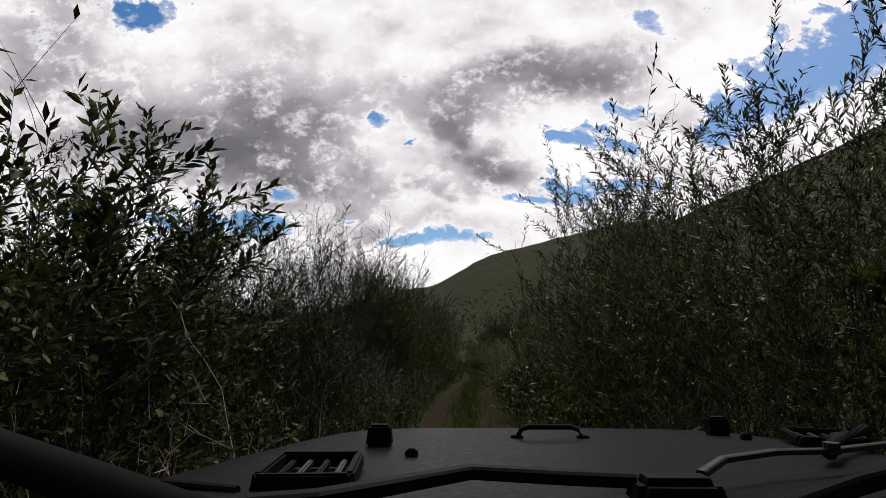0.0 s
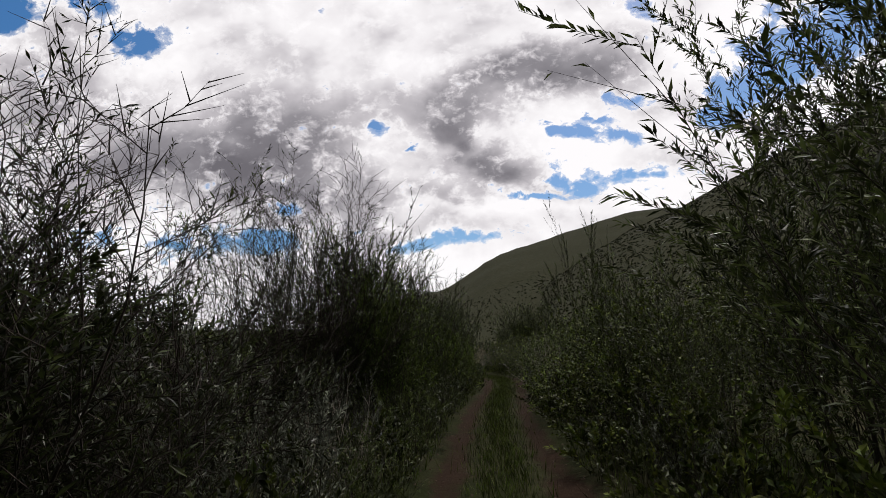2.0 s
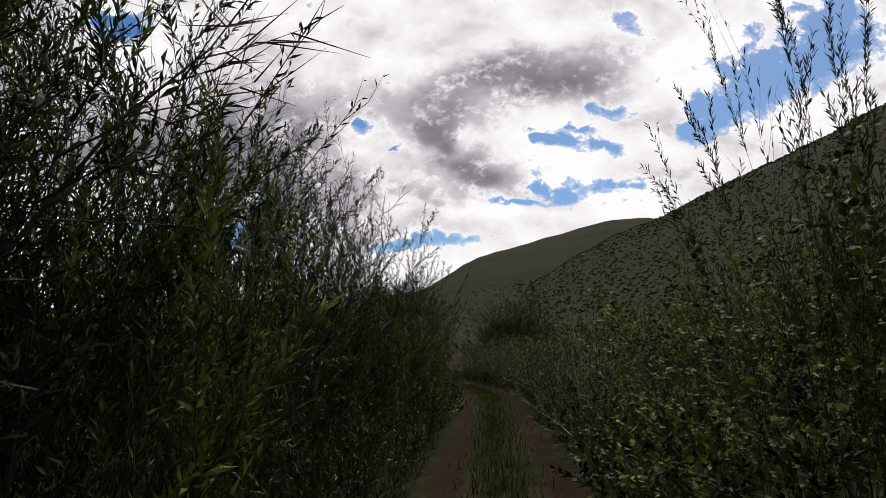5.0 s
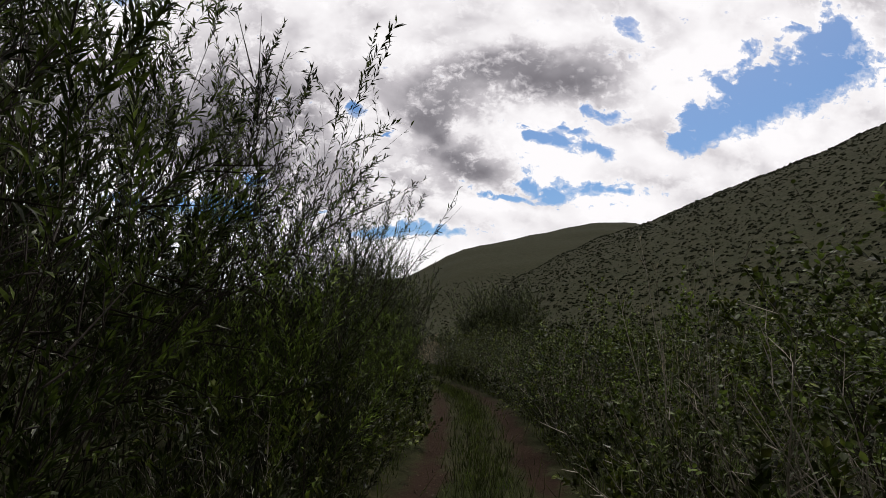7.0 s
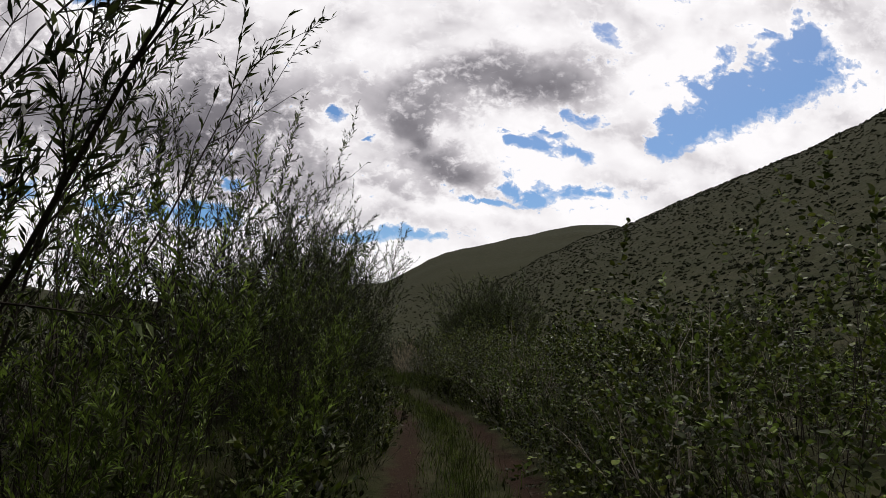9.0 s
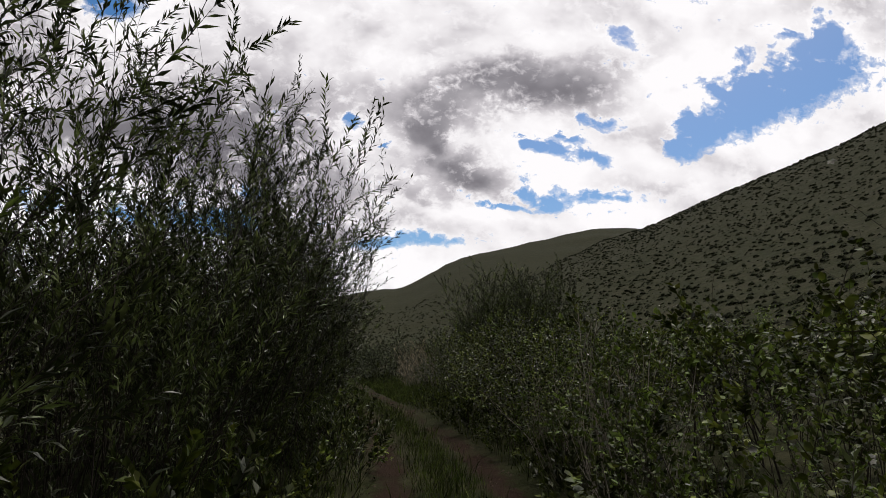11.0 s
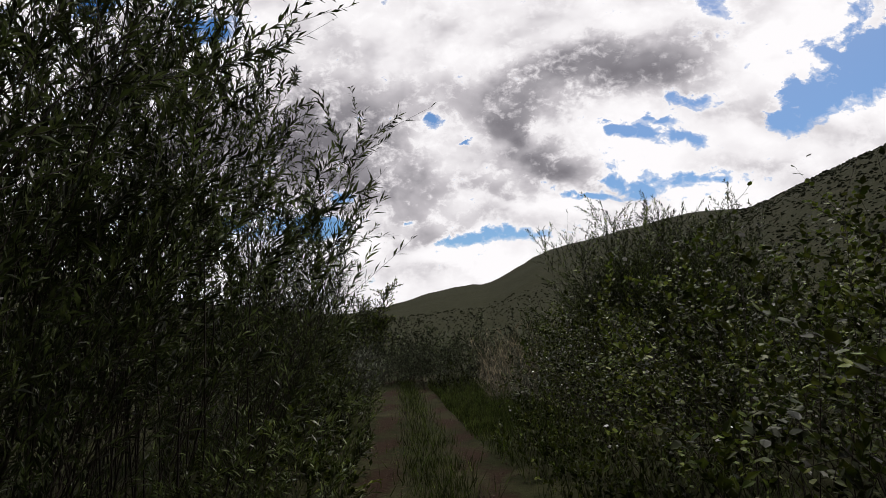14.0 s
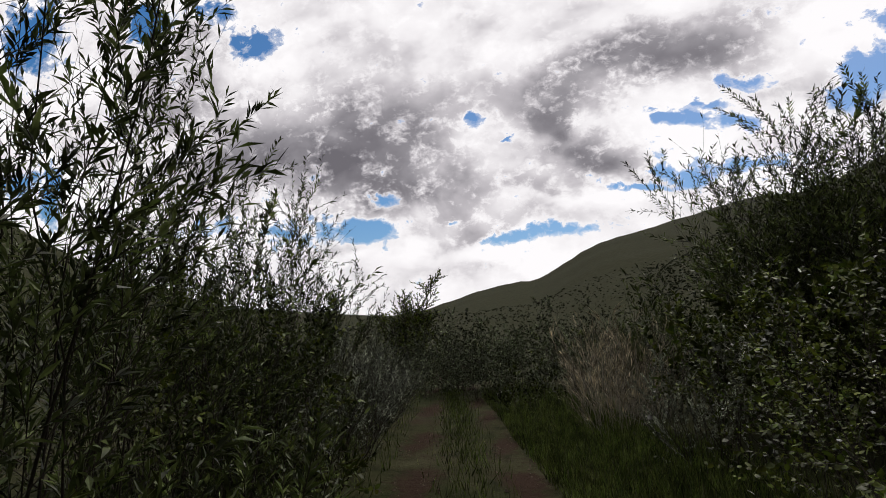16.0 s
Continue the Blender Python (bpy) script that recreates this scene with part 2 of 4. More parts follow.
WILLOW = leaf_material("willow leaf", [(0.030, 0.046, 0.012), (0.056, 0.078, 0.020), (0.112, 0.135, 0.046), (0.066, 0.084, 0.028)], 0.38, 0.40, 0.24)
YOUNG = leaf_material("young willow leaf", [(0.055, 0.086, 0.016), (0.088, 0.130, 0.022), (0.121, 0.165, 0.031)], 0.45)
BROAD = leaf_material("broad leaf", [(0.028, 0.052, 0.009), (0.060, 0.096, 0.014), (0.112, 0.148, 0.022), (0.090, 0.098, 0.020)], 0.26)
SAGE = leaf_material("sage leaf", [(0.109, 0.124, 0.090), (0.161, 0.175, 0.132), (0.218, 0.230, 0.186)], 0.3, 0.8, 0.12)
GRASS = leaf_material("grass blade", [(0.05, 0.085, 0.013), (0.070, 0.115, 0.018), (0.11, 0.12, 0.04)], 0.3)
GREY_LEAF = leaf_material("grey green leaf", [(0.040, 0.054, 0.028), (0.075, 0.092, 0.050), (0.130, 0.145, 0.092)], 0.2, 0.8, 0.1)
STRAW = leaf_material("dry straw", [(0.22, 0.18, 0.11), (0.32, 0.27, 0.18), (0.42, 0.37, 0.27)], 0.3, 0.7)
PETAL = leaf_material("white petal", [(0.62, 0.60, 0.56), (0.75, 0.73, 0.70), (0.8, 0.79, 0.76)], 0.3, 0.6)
TWIG = bark_material("grey brown bark", (0.022, 0.017, 0.014), (0.08, 0.064, 0.055))
PALE = bark_material("bleached dead wood", (0.22, 0.19, 0.155), (0.50, 0.45, 0.39))


# ---- ground ----
# Ridges by bearing from the middle of the track: degrees, height angle, distance, distance of the foot
NEAR = [(-180, 3, 420, 30), (-150, 3.5, 420, 30), (-60, 3, 420, 60), (-3, 1, 480, 60), (6, 3.5, 470, 55), (11, 7.7, 460, 45), (16, 10.1, 450, 38), (19.5, 11.6, 445, 34), (22.3, 12.3, 440, 32),
        (24, 12.8, 435, 29), (26.5, 13.7, 430, 26), (28.7, 14.5, 425, 23), (31.5, 15.4, 415, 21), (34, 16.2, 405, 19), (38.5, 17.4, 392, 16), (43, 18.7, 382, 14), (46, 19.7, 375, 14), (60, 23.5, 340, 12),
        (90, 25, 300, 11), (140, 20, 320, 14), (180, 3, 420, 30)]
FAR = [(-180, 6, 700, 90), (-90, 15, 560, 60), (-60, 13.5, 600, 60), (-52, 11.6, 640, 60), (-47.7, 9.3, 680, 70), (-42, 6.5, 720, 80), (-32, 4.2, 800, 100), (-17, 3.5, 1200, 110), (-13.6, 4.05, 1200, 110), (-11, 4.85, 1200, 110),
       (-7.8, 5.85, 1200, 110), (-5, 6.35, 1200, 110), (-3.4, 6.65, 1200, 110), (-2.4, 6.6, 1190, 110), (-1, 7.2, 1180, 110), (1.1, 8.3, 1180, 110), (3, 9.35, 1160, 110), (4.7, 10.05, 1150, 110), (6.7, 10.6, 1150, 110),
       (9.4, 11.05, 1150, 110), (12.5, 11.7, 1150, 110), (16, 12.4, 1150, 110), (18.5, 12.75, 1150, 110), (22, 12.65, 1150, 110), (26, 11.5, 1000, 115), (40, 8, 850, 120), (180, 6, 850, 120)]


def smooth(v):
    v = min(1.0, max(0.0, v))
    return v * v * (3 - 2 * v)


def table_at(table, az):
    for a, b in zip(table, table[1:]):
        if a[0] <= az <= b[0]:
            k = smooth((az - a[0]) / (b[0] - a[0])) * 0.5 + 0.5 * (az - a[0]) / (b[0] - a[0])
            return [p + (q - p) * k for p, q in zip(a[1:], b[1:])]
    return table[0][1:] if az < table[0][0] else table[-1][1:]


def track_x(y):
    """Middle of the wheel track, under the right half of the car."""
    last = None
    for row in PATH:
        e = row[1]
        if last and last[1] <= y <= e[1]:
            return last[0] + (e[0] - last[0]) * (y - last[1]) / max(1e-6, e[1] - last[1]) + 0.3
        last = e
    e, g = (PATH[0][1], PATH[0][2]) if y < 0 else (PATH[-1][1], PATH[-1][2])
    return e[0] + 0.3 + (y - e[1]) * (g[0] - e[0]) / max(0.1, g[1] - e[1])


def ground_z(x, y):
    r, az = math.hypot(x - 1, y - 26), math.degrees(math.atan2(x - 1, y - 26))
    z = 0.0
    for table in (NEAR, FAR):
        e, d, foot = table_at(table, az)
        top = d * math.tan(radians(e))
        k = (r - foot) / (d - foot)
        z = max(z, top * (smooth(k) * 0.6 + 0.4 * min(1, max(0, k))) if k < 1 else top * max(0.1, 1 - (k - 1) * 0.6))
    far = smooth((r - 45) / 80)
    z += noise.noise((x * 0.012, y * 0.012, 3)) * 2.5 * smooth((r - 60) / 200) + noise.noise((x * 0.25, y * 0.25, 7)) * 0.10
    if abs(x) < 40 and -40 < y < 140:
        off = abs(x - track_x(y))
        z += 0.25 * smooth((off - 1.1) / 1.8) * (1 - far)
        z -= 0.05 * math.exp(-((off - 0.75) / 0.22) ** 2) * (1 - far)
    return z


def mesh_of(name, verts, faces, mats, smooth_shade=False, index=None):
    me = bpy.data.meshes.new(name)
    me.from_pydata(verts, [], faces)
    for m in mats:
        me.materials.append(m)
    if index:
        me.polygons.foreach_set("material_index", index)
    if smooth_shade:
        me.polygons.foreach_set("use_smooth", [True] * len(faces))
    me.update()
    return me


def ground_material():
    m, t, b = material("sage hillside and red dirt")
    co = t.nodes.new("ShaderNodeTexCoord")
    p = co.outputs["Object"]
    big, mid, fine = noise_of(t, p, 0.03, 5), noise_of(t, p, 0.9, 6, 0.6), noise_of(t, p, 14, 8, 0.7)
    patch = noise_of(t, p, 0.22, 8, 0.72)
    grassy = mixed(t, big, (0.022, 0.031, 0.008), (0.036, 0.040, 0.014))
    grassy = mixed(t, ramp(t, patch, [(0.45, 0.0), (0.60, 0.8)]), grassy, (0.066, 0.060, 0.033))
    grassy = mixed(t, ramp(t, patch, [(0.30, 0.8), (0.44, 0.0)]), grassy, (0.0166, 0.0214, 0.0074))
    grassy = mixed(t, ramp(t, mid, [(0.45, 0.0), (0.65, 0.7)]), grassy, (0.043, 0.040, 0.020))
    grassy = mixed(t, ramp(t, fine, [(0.35, 0.0), (0.7, 0.5)]), grassy, (0.0176, 0.0187, 0.0086))
    mottle = noise_of(t, p, 1.1, 9, 0.82)
    grassy = mixed(t, ramp(t, mottle, [(0.40, 0.85), (0.50, 0.0)]), grassy, (0.011, 0.014, 0.005))
    grassy = mixed(t, ramp(t, mottle, [(0.55, 0.0), (0.66, 0.6)]), grassy, (0.085, 0.080, 0.046))
    dirt = mixed(t, mid, (0.030, 0.0175, 0.011), (0.050, 0.031, 0.021))
    dirt = mixed(t, ramp(t, fine, [(0.4, 0.0), (0.65, 0.7)]), dirt, (0.022, 0.012, 0.009))
    wear = t.nodes.new("ShaderNodeAttribute")
    wear.attribute_name = "bare"
    bare = sums(t, "ADD", wear.outputs["Fac"], sums(t, "MULTIPLY", sums(t, "SUBTRACT", mid, 0.5), 1.3))
    bare = sums(t, "ADD", bare, sums(t, "MULTIPLY", sums(t, "SUBTRACT", fine, 0.5), 1.1))
    t.links.new(mixed(t, ramp(t, bare, [(0.35, 0.0), (0.6, 1.0)]), grassy, dirt), b.inputs["Base Color"])
    b.inputs["Roughness"].default_value = 0.95
    b.inputs["Specular IOR Level"].default_value = 0.05
    bump = node(t, "ShaderNodeBump", Strength=0.7, Distance=0.05)
    t.links.new(sums(t, "ADD", fine, mid), bump.inputs["Height"])
    t.links.new(bump.outputs[0], b.inputs["Normal"])
    return m


def build_ground():
    rings = [0.5 * i for i in range(90)]
    while rings[-1] < 1500:
        rings.append(rings[-1] * 1.035)
    rings += [2200, 4500]
    count = 400
    verts, faces = [(1, 26, ground_z(1, 26))], []
    for r in rings[1:]:
        for k in range(count):
            a = 2 * math.pi * k / count
            x, y = 1 + r * math.sin(a), 26 + r * math.cos(a)
            verts.append((x, y, ground_z(x, y)))
    for k in range(count):
        faces.append((0, 1 + (k + 1) % count, 1 + k))
    for i in range(len(rings) - 2):
        o = 1 + i * count
        for k in range(count):
            n = (k + 1) % count
            faces.append((o + k, o + n, o + count + n, o + count + k))
    me = mesh_of("ground", verts, faces, [ground_material()], True)
    bare = me.attributes.new("bare", "FLOAT", "POINT")
    for i, (x, y, z) in enumerate(verts):
        v = 0.0
        if abs(x) < 40 and -40 < y < 140:
            off = abs(x - track_x(y))
            v = 0.62 * math.exp(-((off - 0.75) / 0.27) ** 2) + 0.14 * math.exp(-(off / 1.4) ** 2)
        bare.data[i].value = v
    return tagged(new("ground", me), "valley floor and hillside of dry grass with a red dirt wheel track", "ground", kind="structure")


build_ground()


# ---- shrubs ----
def tube(verts, faces, points, r0, r1, sides=4):
    base = len(verts)
    n = len(points)
    for i, p in enumerate(points):
        d = (points[min(i + 1, n - 1)] - points[max(i - 1, 0)]).normalized()
        u = d.orthogonal().normalized()
        v = d.cross(u)
        r = r0 + (r1 - r0) * i / (n - 1)
        for k in range(sides):
            a = 2 * math.pi * k / sides
            verts.append(p + u * (r * math.cos(a)) + v * (r * math.sin(a)))
    for i in range(n - 1):
        for k in range(sides):
            a, b = base + i * sides + k, base + i * sides + (k + 1) % sides
            faces.append((a, b, b + sides, a + sides))


def leaf(verts, faces, p, d, up, length, width, rng, rounded=False):
    side = d.cross(up)
    if side.length < 1e-4:
        side = d.orthogonal()
    side.normalize()
    n = side.cross(d)
    base = len(verts)
    mid = p + d * (length * 0.45) + n * (length * 0.05)
    if rounded:
        tip = p + d * length - n * (length * rng.uniform(-0.05, 0.2))
        low, high = p.lerp(tip, 0.28) + n * (length * 0.05), p.lerp(tip, 0.68) + n * (length * 0.05)
        verts += [p, low + side * width * 0.46, high + side * width * 0.42, tip, high - side * width * 0.42, low - side * width * 0.46]
        faces.append((base, base + 1, base + 2, base + 3, base + 4, base + 5))
        return
    verts += [p, mid + side * width * 0.5, p + d * length - n * (length * rng.uniform(-0.05, 0.2)), mid - side * width * 0.5]
    faces.append((base, base + 1, base + 2, base + 3))


def bent(rng, p, d, length, steps, rise, wander):
    pts = [p.copy()]
    for _ in range(steps):
        d = (d + Vector((rng.gauss(0, wander), rng.gauss(0, wander), rng.gauss(0, wander) + rise))).normalized()
        p = p + d * (length / steps)
        pts.append(p.copy())
    return pts


def along(pts, k):
    f = k * (len(pts) - 1)
    i = min(int(f), len(pts) - 2)
    return pts[i].lerp(pts[i + 1], f - i), (pts[i + 1] - pts[i]).normalized()


def pointed(rng, d, spread):
    """A way that leans off d to a random side."""
    a = rng.uniform(0, 2 * math.pi)
    u = d.orthogonal().normalized()
    v = d.cross(u)
    return (d + (u * math.cos(a) + v * math.sin(a)) * spread).normalized()


def shrub(name, seed, height, foot, stems, branches, twigs, leaves, size, leaf_mat, bark=None, label="", category="shrub", low=0.1,
          short=0.4, rise=0.06, thick=0.02, bare=0.0, tilt=0.45, reach=(0.12, 0.22), twig_reach=(0.05, 0.10), splay=0.7, flowers=0, wander=0.08,
          leaf_splay=0.8, sides=3, fill=0.8, rounded=False):
    """A many-stemmed shrub whose foot stands at the origin: bent stems, side shoots, twigs and single leaves.
    With no twigs the leaves sit on the shoots themselves."""
    rng = random.Random(seed)
    wv, wf, lv, lf, fv, ff = [], [], [], [], [], []

    def dress(pts, count):
        for s in range(count):
            lp, ld = along(pts, 0.06 + 0.94 * (s + rng.random()) / count)
            ld = pointed(rng, ld, leaf_splay * rng.uniform(0.6, 1.3))
            up = Vector((rng.gauss(0, 0.6), rng.gauss(0, 0.6), 1))
            leaf(lv, lf, lp, ld, up, size[0] * rng.uniform(0.6, 1.2), size[1] * rng.uniform(0.7, 1.2), rng, rounded)

    for i in range(stems):
        a = 2 * math.pi * (i + rng.random()) / stems
        lean = min(tilt * 1.5, abs(rng.gauss(0, tilt * 0.75)) + 0.04)
        d = Vector((math.cos(a) * math.sin(lean), math.sin(a) * math.sin(lean), math.cos(lean)))
        start = Vector((math.cos(a), math.sin(a), 0)) * (foot * math.sqrt(rng.random())) + Vector((0, 0, -0.10))
        length = height * (short + (1.05 - short) * rng.random() ** 0.7) * (1 - 0.35 * lean / (tilt * 1.5))
        r = thick * rng.uniform(0.6, 1.1) * (0.4 + 0.6 * length / height)
        main = bent(rng, start, d, length, 6, rise * 0.5, wander)
        tube(wv, wf, main, r, r * 0.15, sides)
        if not twigs and leaves:
            top = [along(main, k)[0] for k in (0.75, 0.88, 1.0)]
            dress(top, leaves)
        for b in range(branches):
            k = low + (1 - low) * ((b + rng.random()) / branches) ** fill
            p, md = along(main, min(k, 0.98))
            bd = pointed(rng, md, splay * rng.uniform(0.6, 1.3))
            br = bent(rng, p, bd, height * rng.uniform(*reach) * (1.2 - 0.55 * k), 2, rise * 1.5, wander)
            tube(wv, wf, br, max(0.0025, r * 0.3), 0.001, 3)
            dead = rng.random() < bare * smooth((k - 0.52) / 0.25)
            if not twigs and not dead:
                # shoots grow in dense clumps with dark hollows between them
                lush = noise.noise(br[1] * (6.5 / height) + Vector((seed, 0, 0)))
                dress(br, int(leaves * min(1.8, max(0.12, 1.0 + 3.2 * lush))))
            for q in range(twigs):
                tp, td = along(br, min(0.99, 0.12 + 0.88 * (q + rng.random()) / twigs))
                tw = bent(rng, tp, pointed(rng, td, 0.8), height * rng.uniform(*twig_reach), 1, rise, wander * 1.3)
                tube(wv, wf, tw, max(0.0022, thick * 0.28), 0.0012, 3)
                if not dead:
                    dress(tw, leaves)
        for _ in range(flowers):
            p, md = along(main, rng.uniform(0.55, 1.0))
            p = p + Vector((rng.gauss(0, 1), rng.gauss(0, 1), rng.gauss(0, 0.6))) * height * 0.10
            n = Vector((rng.gauss(0, 0.6), rng.gauss(-0.5, 0.6), 1)).normalized()
            u = n.orthogonal().normalized()
            for j in range(5):
                leaf(fv, ff, p, Matrix.Rotation(j * 2 * math.pi / 5, 3, n) @ u, n, 0.023, 0.022, rng)
    root = new(name)
    root.empty_display_size = 0.2
    tagged(root, label, category, group=name.replace("_", " ") + " plants along the track")
    tops = sorted(q.z for q in wv)
    root["grown"] = tops[int(len(tops) * 0.995)]
    for part_name, v, f, m in (("wood", wv, wf, bark or TWIG), ("crown", lv, lf, leaf_mat), ("blossom", fv, ff, PETAL)):
        if f:
            ob = new(part_name, mesh_of(part_name, v, f, [m], part_name == "wood"))
            ob.parent = root
            tagged(ob, kind="stuff")
    return root


used = set()


def plant(proto, x, y, height, wide=1.0, turn=None, lean=(0, 0), label=""):
    """Stands a shrub on the ground at (x, y), grown to that height; the first one is the pattern itself."""
    turn = (x * 137.5 + y * 71.3) % 360 if turn is None else turn
    k = height / proto["grown"]
    off = x - track_x(y)
    clear = min(2.35, 1.35 + 0.28 * height)
    if abs(off) < clear and y < 64:
        x += math.copysign(clear - abs(off), off)
    m = pose(x, y, ground_z(x, y), lean[0], lean[1], turn)
    ob = copy_thing(proto, m) if proto.name in used else proto
    used.add(proto.name)
    ob.matrix_basis = m
    ob.scale = (k * wide, k * wide, k)
    if label:
        tagged(ob, label)
    return ob


willow_a = shrub("willow", 1, 5.4, 0.6, 28, 15, 0, 26, (0.104, 0.0205), WILLOW, thick=0.012, low=0.05, tilt=0.29, reach=(0.14, 0.23), splay=0.75, rise=0.03, wander=0.09, short=0.5, fill=0.72,
                 label="tall many-stemmed willow with narrow grey-green leaves beside the track")
willow_b = shrub("willow", 2, 4.8, 0.75, 28, 13, 0, 22, (0.102, 0.0220), WILLOW, thick=0.011, low=0.03, tilt=0.35, reach=(0.15, 0.25), splay=0.8, short=0.58, rise=0.03, wander=0.09, fill=0.75,
                 label="dense bushy willow with narrow olive leaves down to the ground")
airy = shrub("willow", 11, 5.2, 0.55, 22, 13, 0, 20, (0.096, 0.0185), WILLOW, thick=0.010, low=0.12, tilt=0.25, reach=(0.12, 0.20), splay=0.5,
             label="airy young willow with thin upright stems against the sky")
open_willow = shrub("willow", 21, 5.4, 0.7, 15, 10, 0, 13, (0.100, 0.0190), WILLOW, thick=0.020, low=0.28, tilt=0.30, reach=(0.10, 0.20), splay=0.6, rise=0.03, wander=0.12, short=0.55,
                    label="thin open willow with bare lower stems and sparse leaves")
young = shrub("young_willow", 3, 3.4, 0.5, 26, 12, 0, 21, (0.084, 0.0165), YOUNG, low=0.02, tilt=0.34, reach=(0.16, 0.28), splay=0.6, thick=0.011, short=0.3,
              label="light green young willow at the edge of the track")
broad = shrub("leafy_shrub", 4, 3.5, 0.7, 30, 11, 0, 12, (0.062, 0.044), BROAD, low=0.08, tilt=0.60, short=0.70, thick=0.010, reach=(0.13, 0.24), splay=1.2, wander=0.11, leaf_splay=1.2, rise=-0.02, fill=0.65, rounded=True,
              label="dense shrub with small rounded dark green leaves")
lime = shrub("leafy_shrub", 18, 3.3, 0.8, 28, 11, 0, 13, (0.068, 0.040), YOUNG, low=0.08, tilt=0.60, short=0.60, thick=0.010, reach=(0.13, 0.26), splay=1.1, wander=0.11, leaf_splay=1.1, rise=-0.01, fill=0.65, rounded=True,
             label="yellow-green leafy shrub among darker brush")
rose = shrub("wild_rose", 5, 3.3, 0.7, 30, 11, 0, 12, (0.058, 0.042), BROAD, low=0.08, tilt=0.60, short=0.70, flowers=3, thick=0.009, reach=(0.13, 0.24), splay=1.2, wander=0.11, leaf_splay=1.2, rise=-0.02, fill=0.65, rounded=True,
             label="wild rose bush with scattered small white flowers")
sage = shrub("sagebrush", 6, 2.3, 0.5, 21, 9, 0, 20, (0.060, 0.022), SAGE, low=0.08, tilt=0.6, thick=0.014, short=0.4, reach=(0.2, 0.36), rise=0.12,
             label="big sagebrush with fine silvery grey-green leaves")
bare = shrub("bare_shrub", 7, 5.4, 0.8, 26, 14, 6, 6, (0.098, 0.0175), WILLOW, bare=0.9, wander=0.15, tilt=0.34, low=0.06, thick=0.020, reach=(0.12, 0.22),
             twig_reach=(0.03, 0.075), label="half-dead willow with bare grey twigs at its top")
canes = shrub("dead_canes", 8, 1.8, 0.35, 26, 3, 0, 3, (0.09, 0.008), STRAW, PALE, thick=0.013, tilt=0.42, category="dead plant",
              label="clump of bleached dead canes standing in the brush")
snag = shrub("dead_branches", 9, 2.3, 0.6, 12, 5, 3, 0, (0.05, 0.01), STRAW, PALE, thick=0.016, tilt=0.9, wander=0.2, category="dead plant", reach=(0.2, 0.35),
             label="tangle of bleached dead branches fallen over the shrubs")
straw = shrub("dry_tussock", 10, 1.6, 0.35, 60, 2, 0, 6, (0.22, 0.009), STRAW, PALE, thick=0.005, tilt=0.4, category="grass", leaf_splay=0.3,
              label="tall tussock of pale dry grass beside the track")
juniper = shrub("juniper", 12, 6.0, 0.3, 7, 18, 6, 12, (0.12, 0.07), BROAD, thick=0.08, low=0.05, tilt=0.3, category="tree", reach=(0.15, 0.25),
                label="dark dense juniper standing alone on the valley floor")
low_leafy = shrub("undergrowth_shrub", 13, 1.1, 0.5, 15, 5, 0, 12, (0.075, 0.042), BROAD, low=0.0, tilt=0.55, short=0.3, thick=0.008, reach=(0.25, 0.45),
                  label="low green undergrowth shrub at the foot of the willows")
low_willow = shrub("undergrowth_willow", 14, 1.3, 0.5, 17, 5, 0, 15, (0.09, 0.018), WILLOW, low=0.0, tilt=0.4, short=0.3, thick=0.007, reach=(0.25, 0.45),
                   label="low willow shoots crowding the edge of the track")
backing = shrub("backing_shrub", 15, 2.6, 0.9, 15, 4, 0, 13, (0.12, 0.07), BROAD, low=0.02, tilt=0.42, short=0.6, fill=0.65, thick=0.014, reach=(0.16, 0.28), sides=3,
                label="dense dark shrub in the second row of brush")

row_willow = shrub("backing_willow", 16, 3.6, 0.8, 22, 8, 0, 15, (0.12, 0.034), WILLOW, low=0.02, tilt=0.36, short=0.68, fill=0.62, thick=0.011, reach=(0.16, 0.28), sides=3,
                   label="dense willow thicket behind the first row of shrubs")

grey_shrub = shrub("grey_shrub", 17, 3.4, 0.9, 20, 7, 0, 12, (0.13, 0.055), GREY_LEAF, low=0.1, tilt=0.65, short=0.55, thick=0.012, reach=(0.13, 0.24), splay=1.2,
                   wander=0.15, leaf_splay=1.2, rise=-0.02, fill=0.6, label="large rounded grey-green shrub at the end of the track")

# brush on the left of the track, from the start onwards
plant(broad, -3.05, 3.10, 2.9)
plant(broad, -3.05, 4.70, 2.75)
plant(willow_b, -2.1, 6.4, 3.1, 0.8)
plant(airy, -3.45, 6.00, 3.56)
plant(bare, -2.70, 8.93, 3.63, 1.2)
plant(bare, -3.3, 9.7, 3.6, 1.3)
plant(bare, -2.6, 9.6, 3.2, 1.2)
plant(sage, -1.72, 10.05, 1.83)
plant(sage, -2.17, 11.55, 1.68)
plant(sage, -1.95, 13.80, 1.47)
plant(canes, -1.72, 13.20, 1.20)
plant(broad, -3.4, 11.0, 2.0)
plant(bare, -2.92, 17.17, 5.58, 1.1)
plant(bare, -3.68, 17.92, 4.75, 1.0)
plant(young, -2.3, 18.3, 4.6, 0.8)
plant(willow_b, -2.5, 17.3, 4.2, 0.7)
plant(young, -2.10, 19.50, 2.58)
plant(bare, -1.80, 22.50, 4.91, 0.8)
plant(willow_b, -2.25, 21.00, 3.85)
plant(young, -1.05, 25.95, 3.10)
plant(snag, -1.95, 3.90, 1.68)
plant(snag, -1.88, 6.15, 1.38)
plant(open_willow, -3.75, 18.75, 5.0)
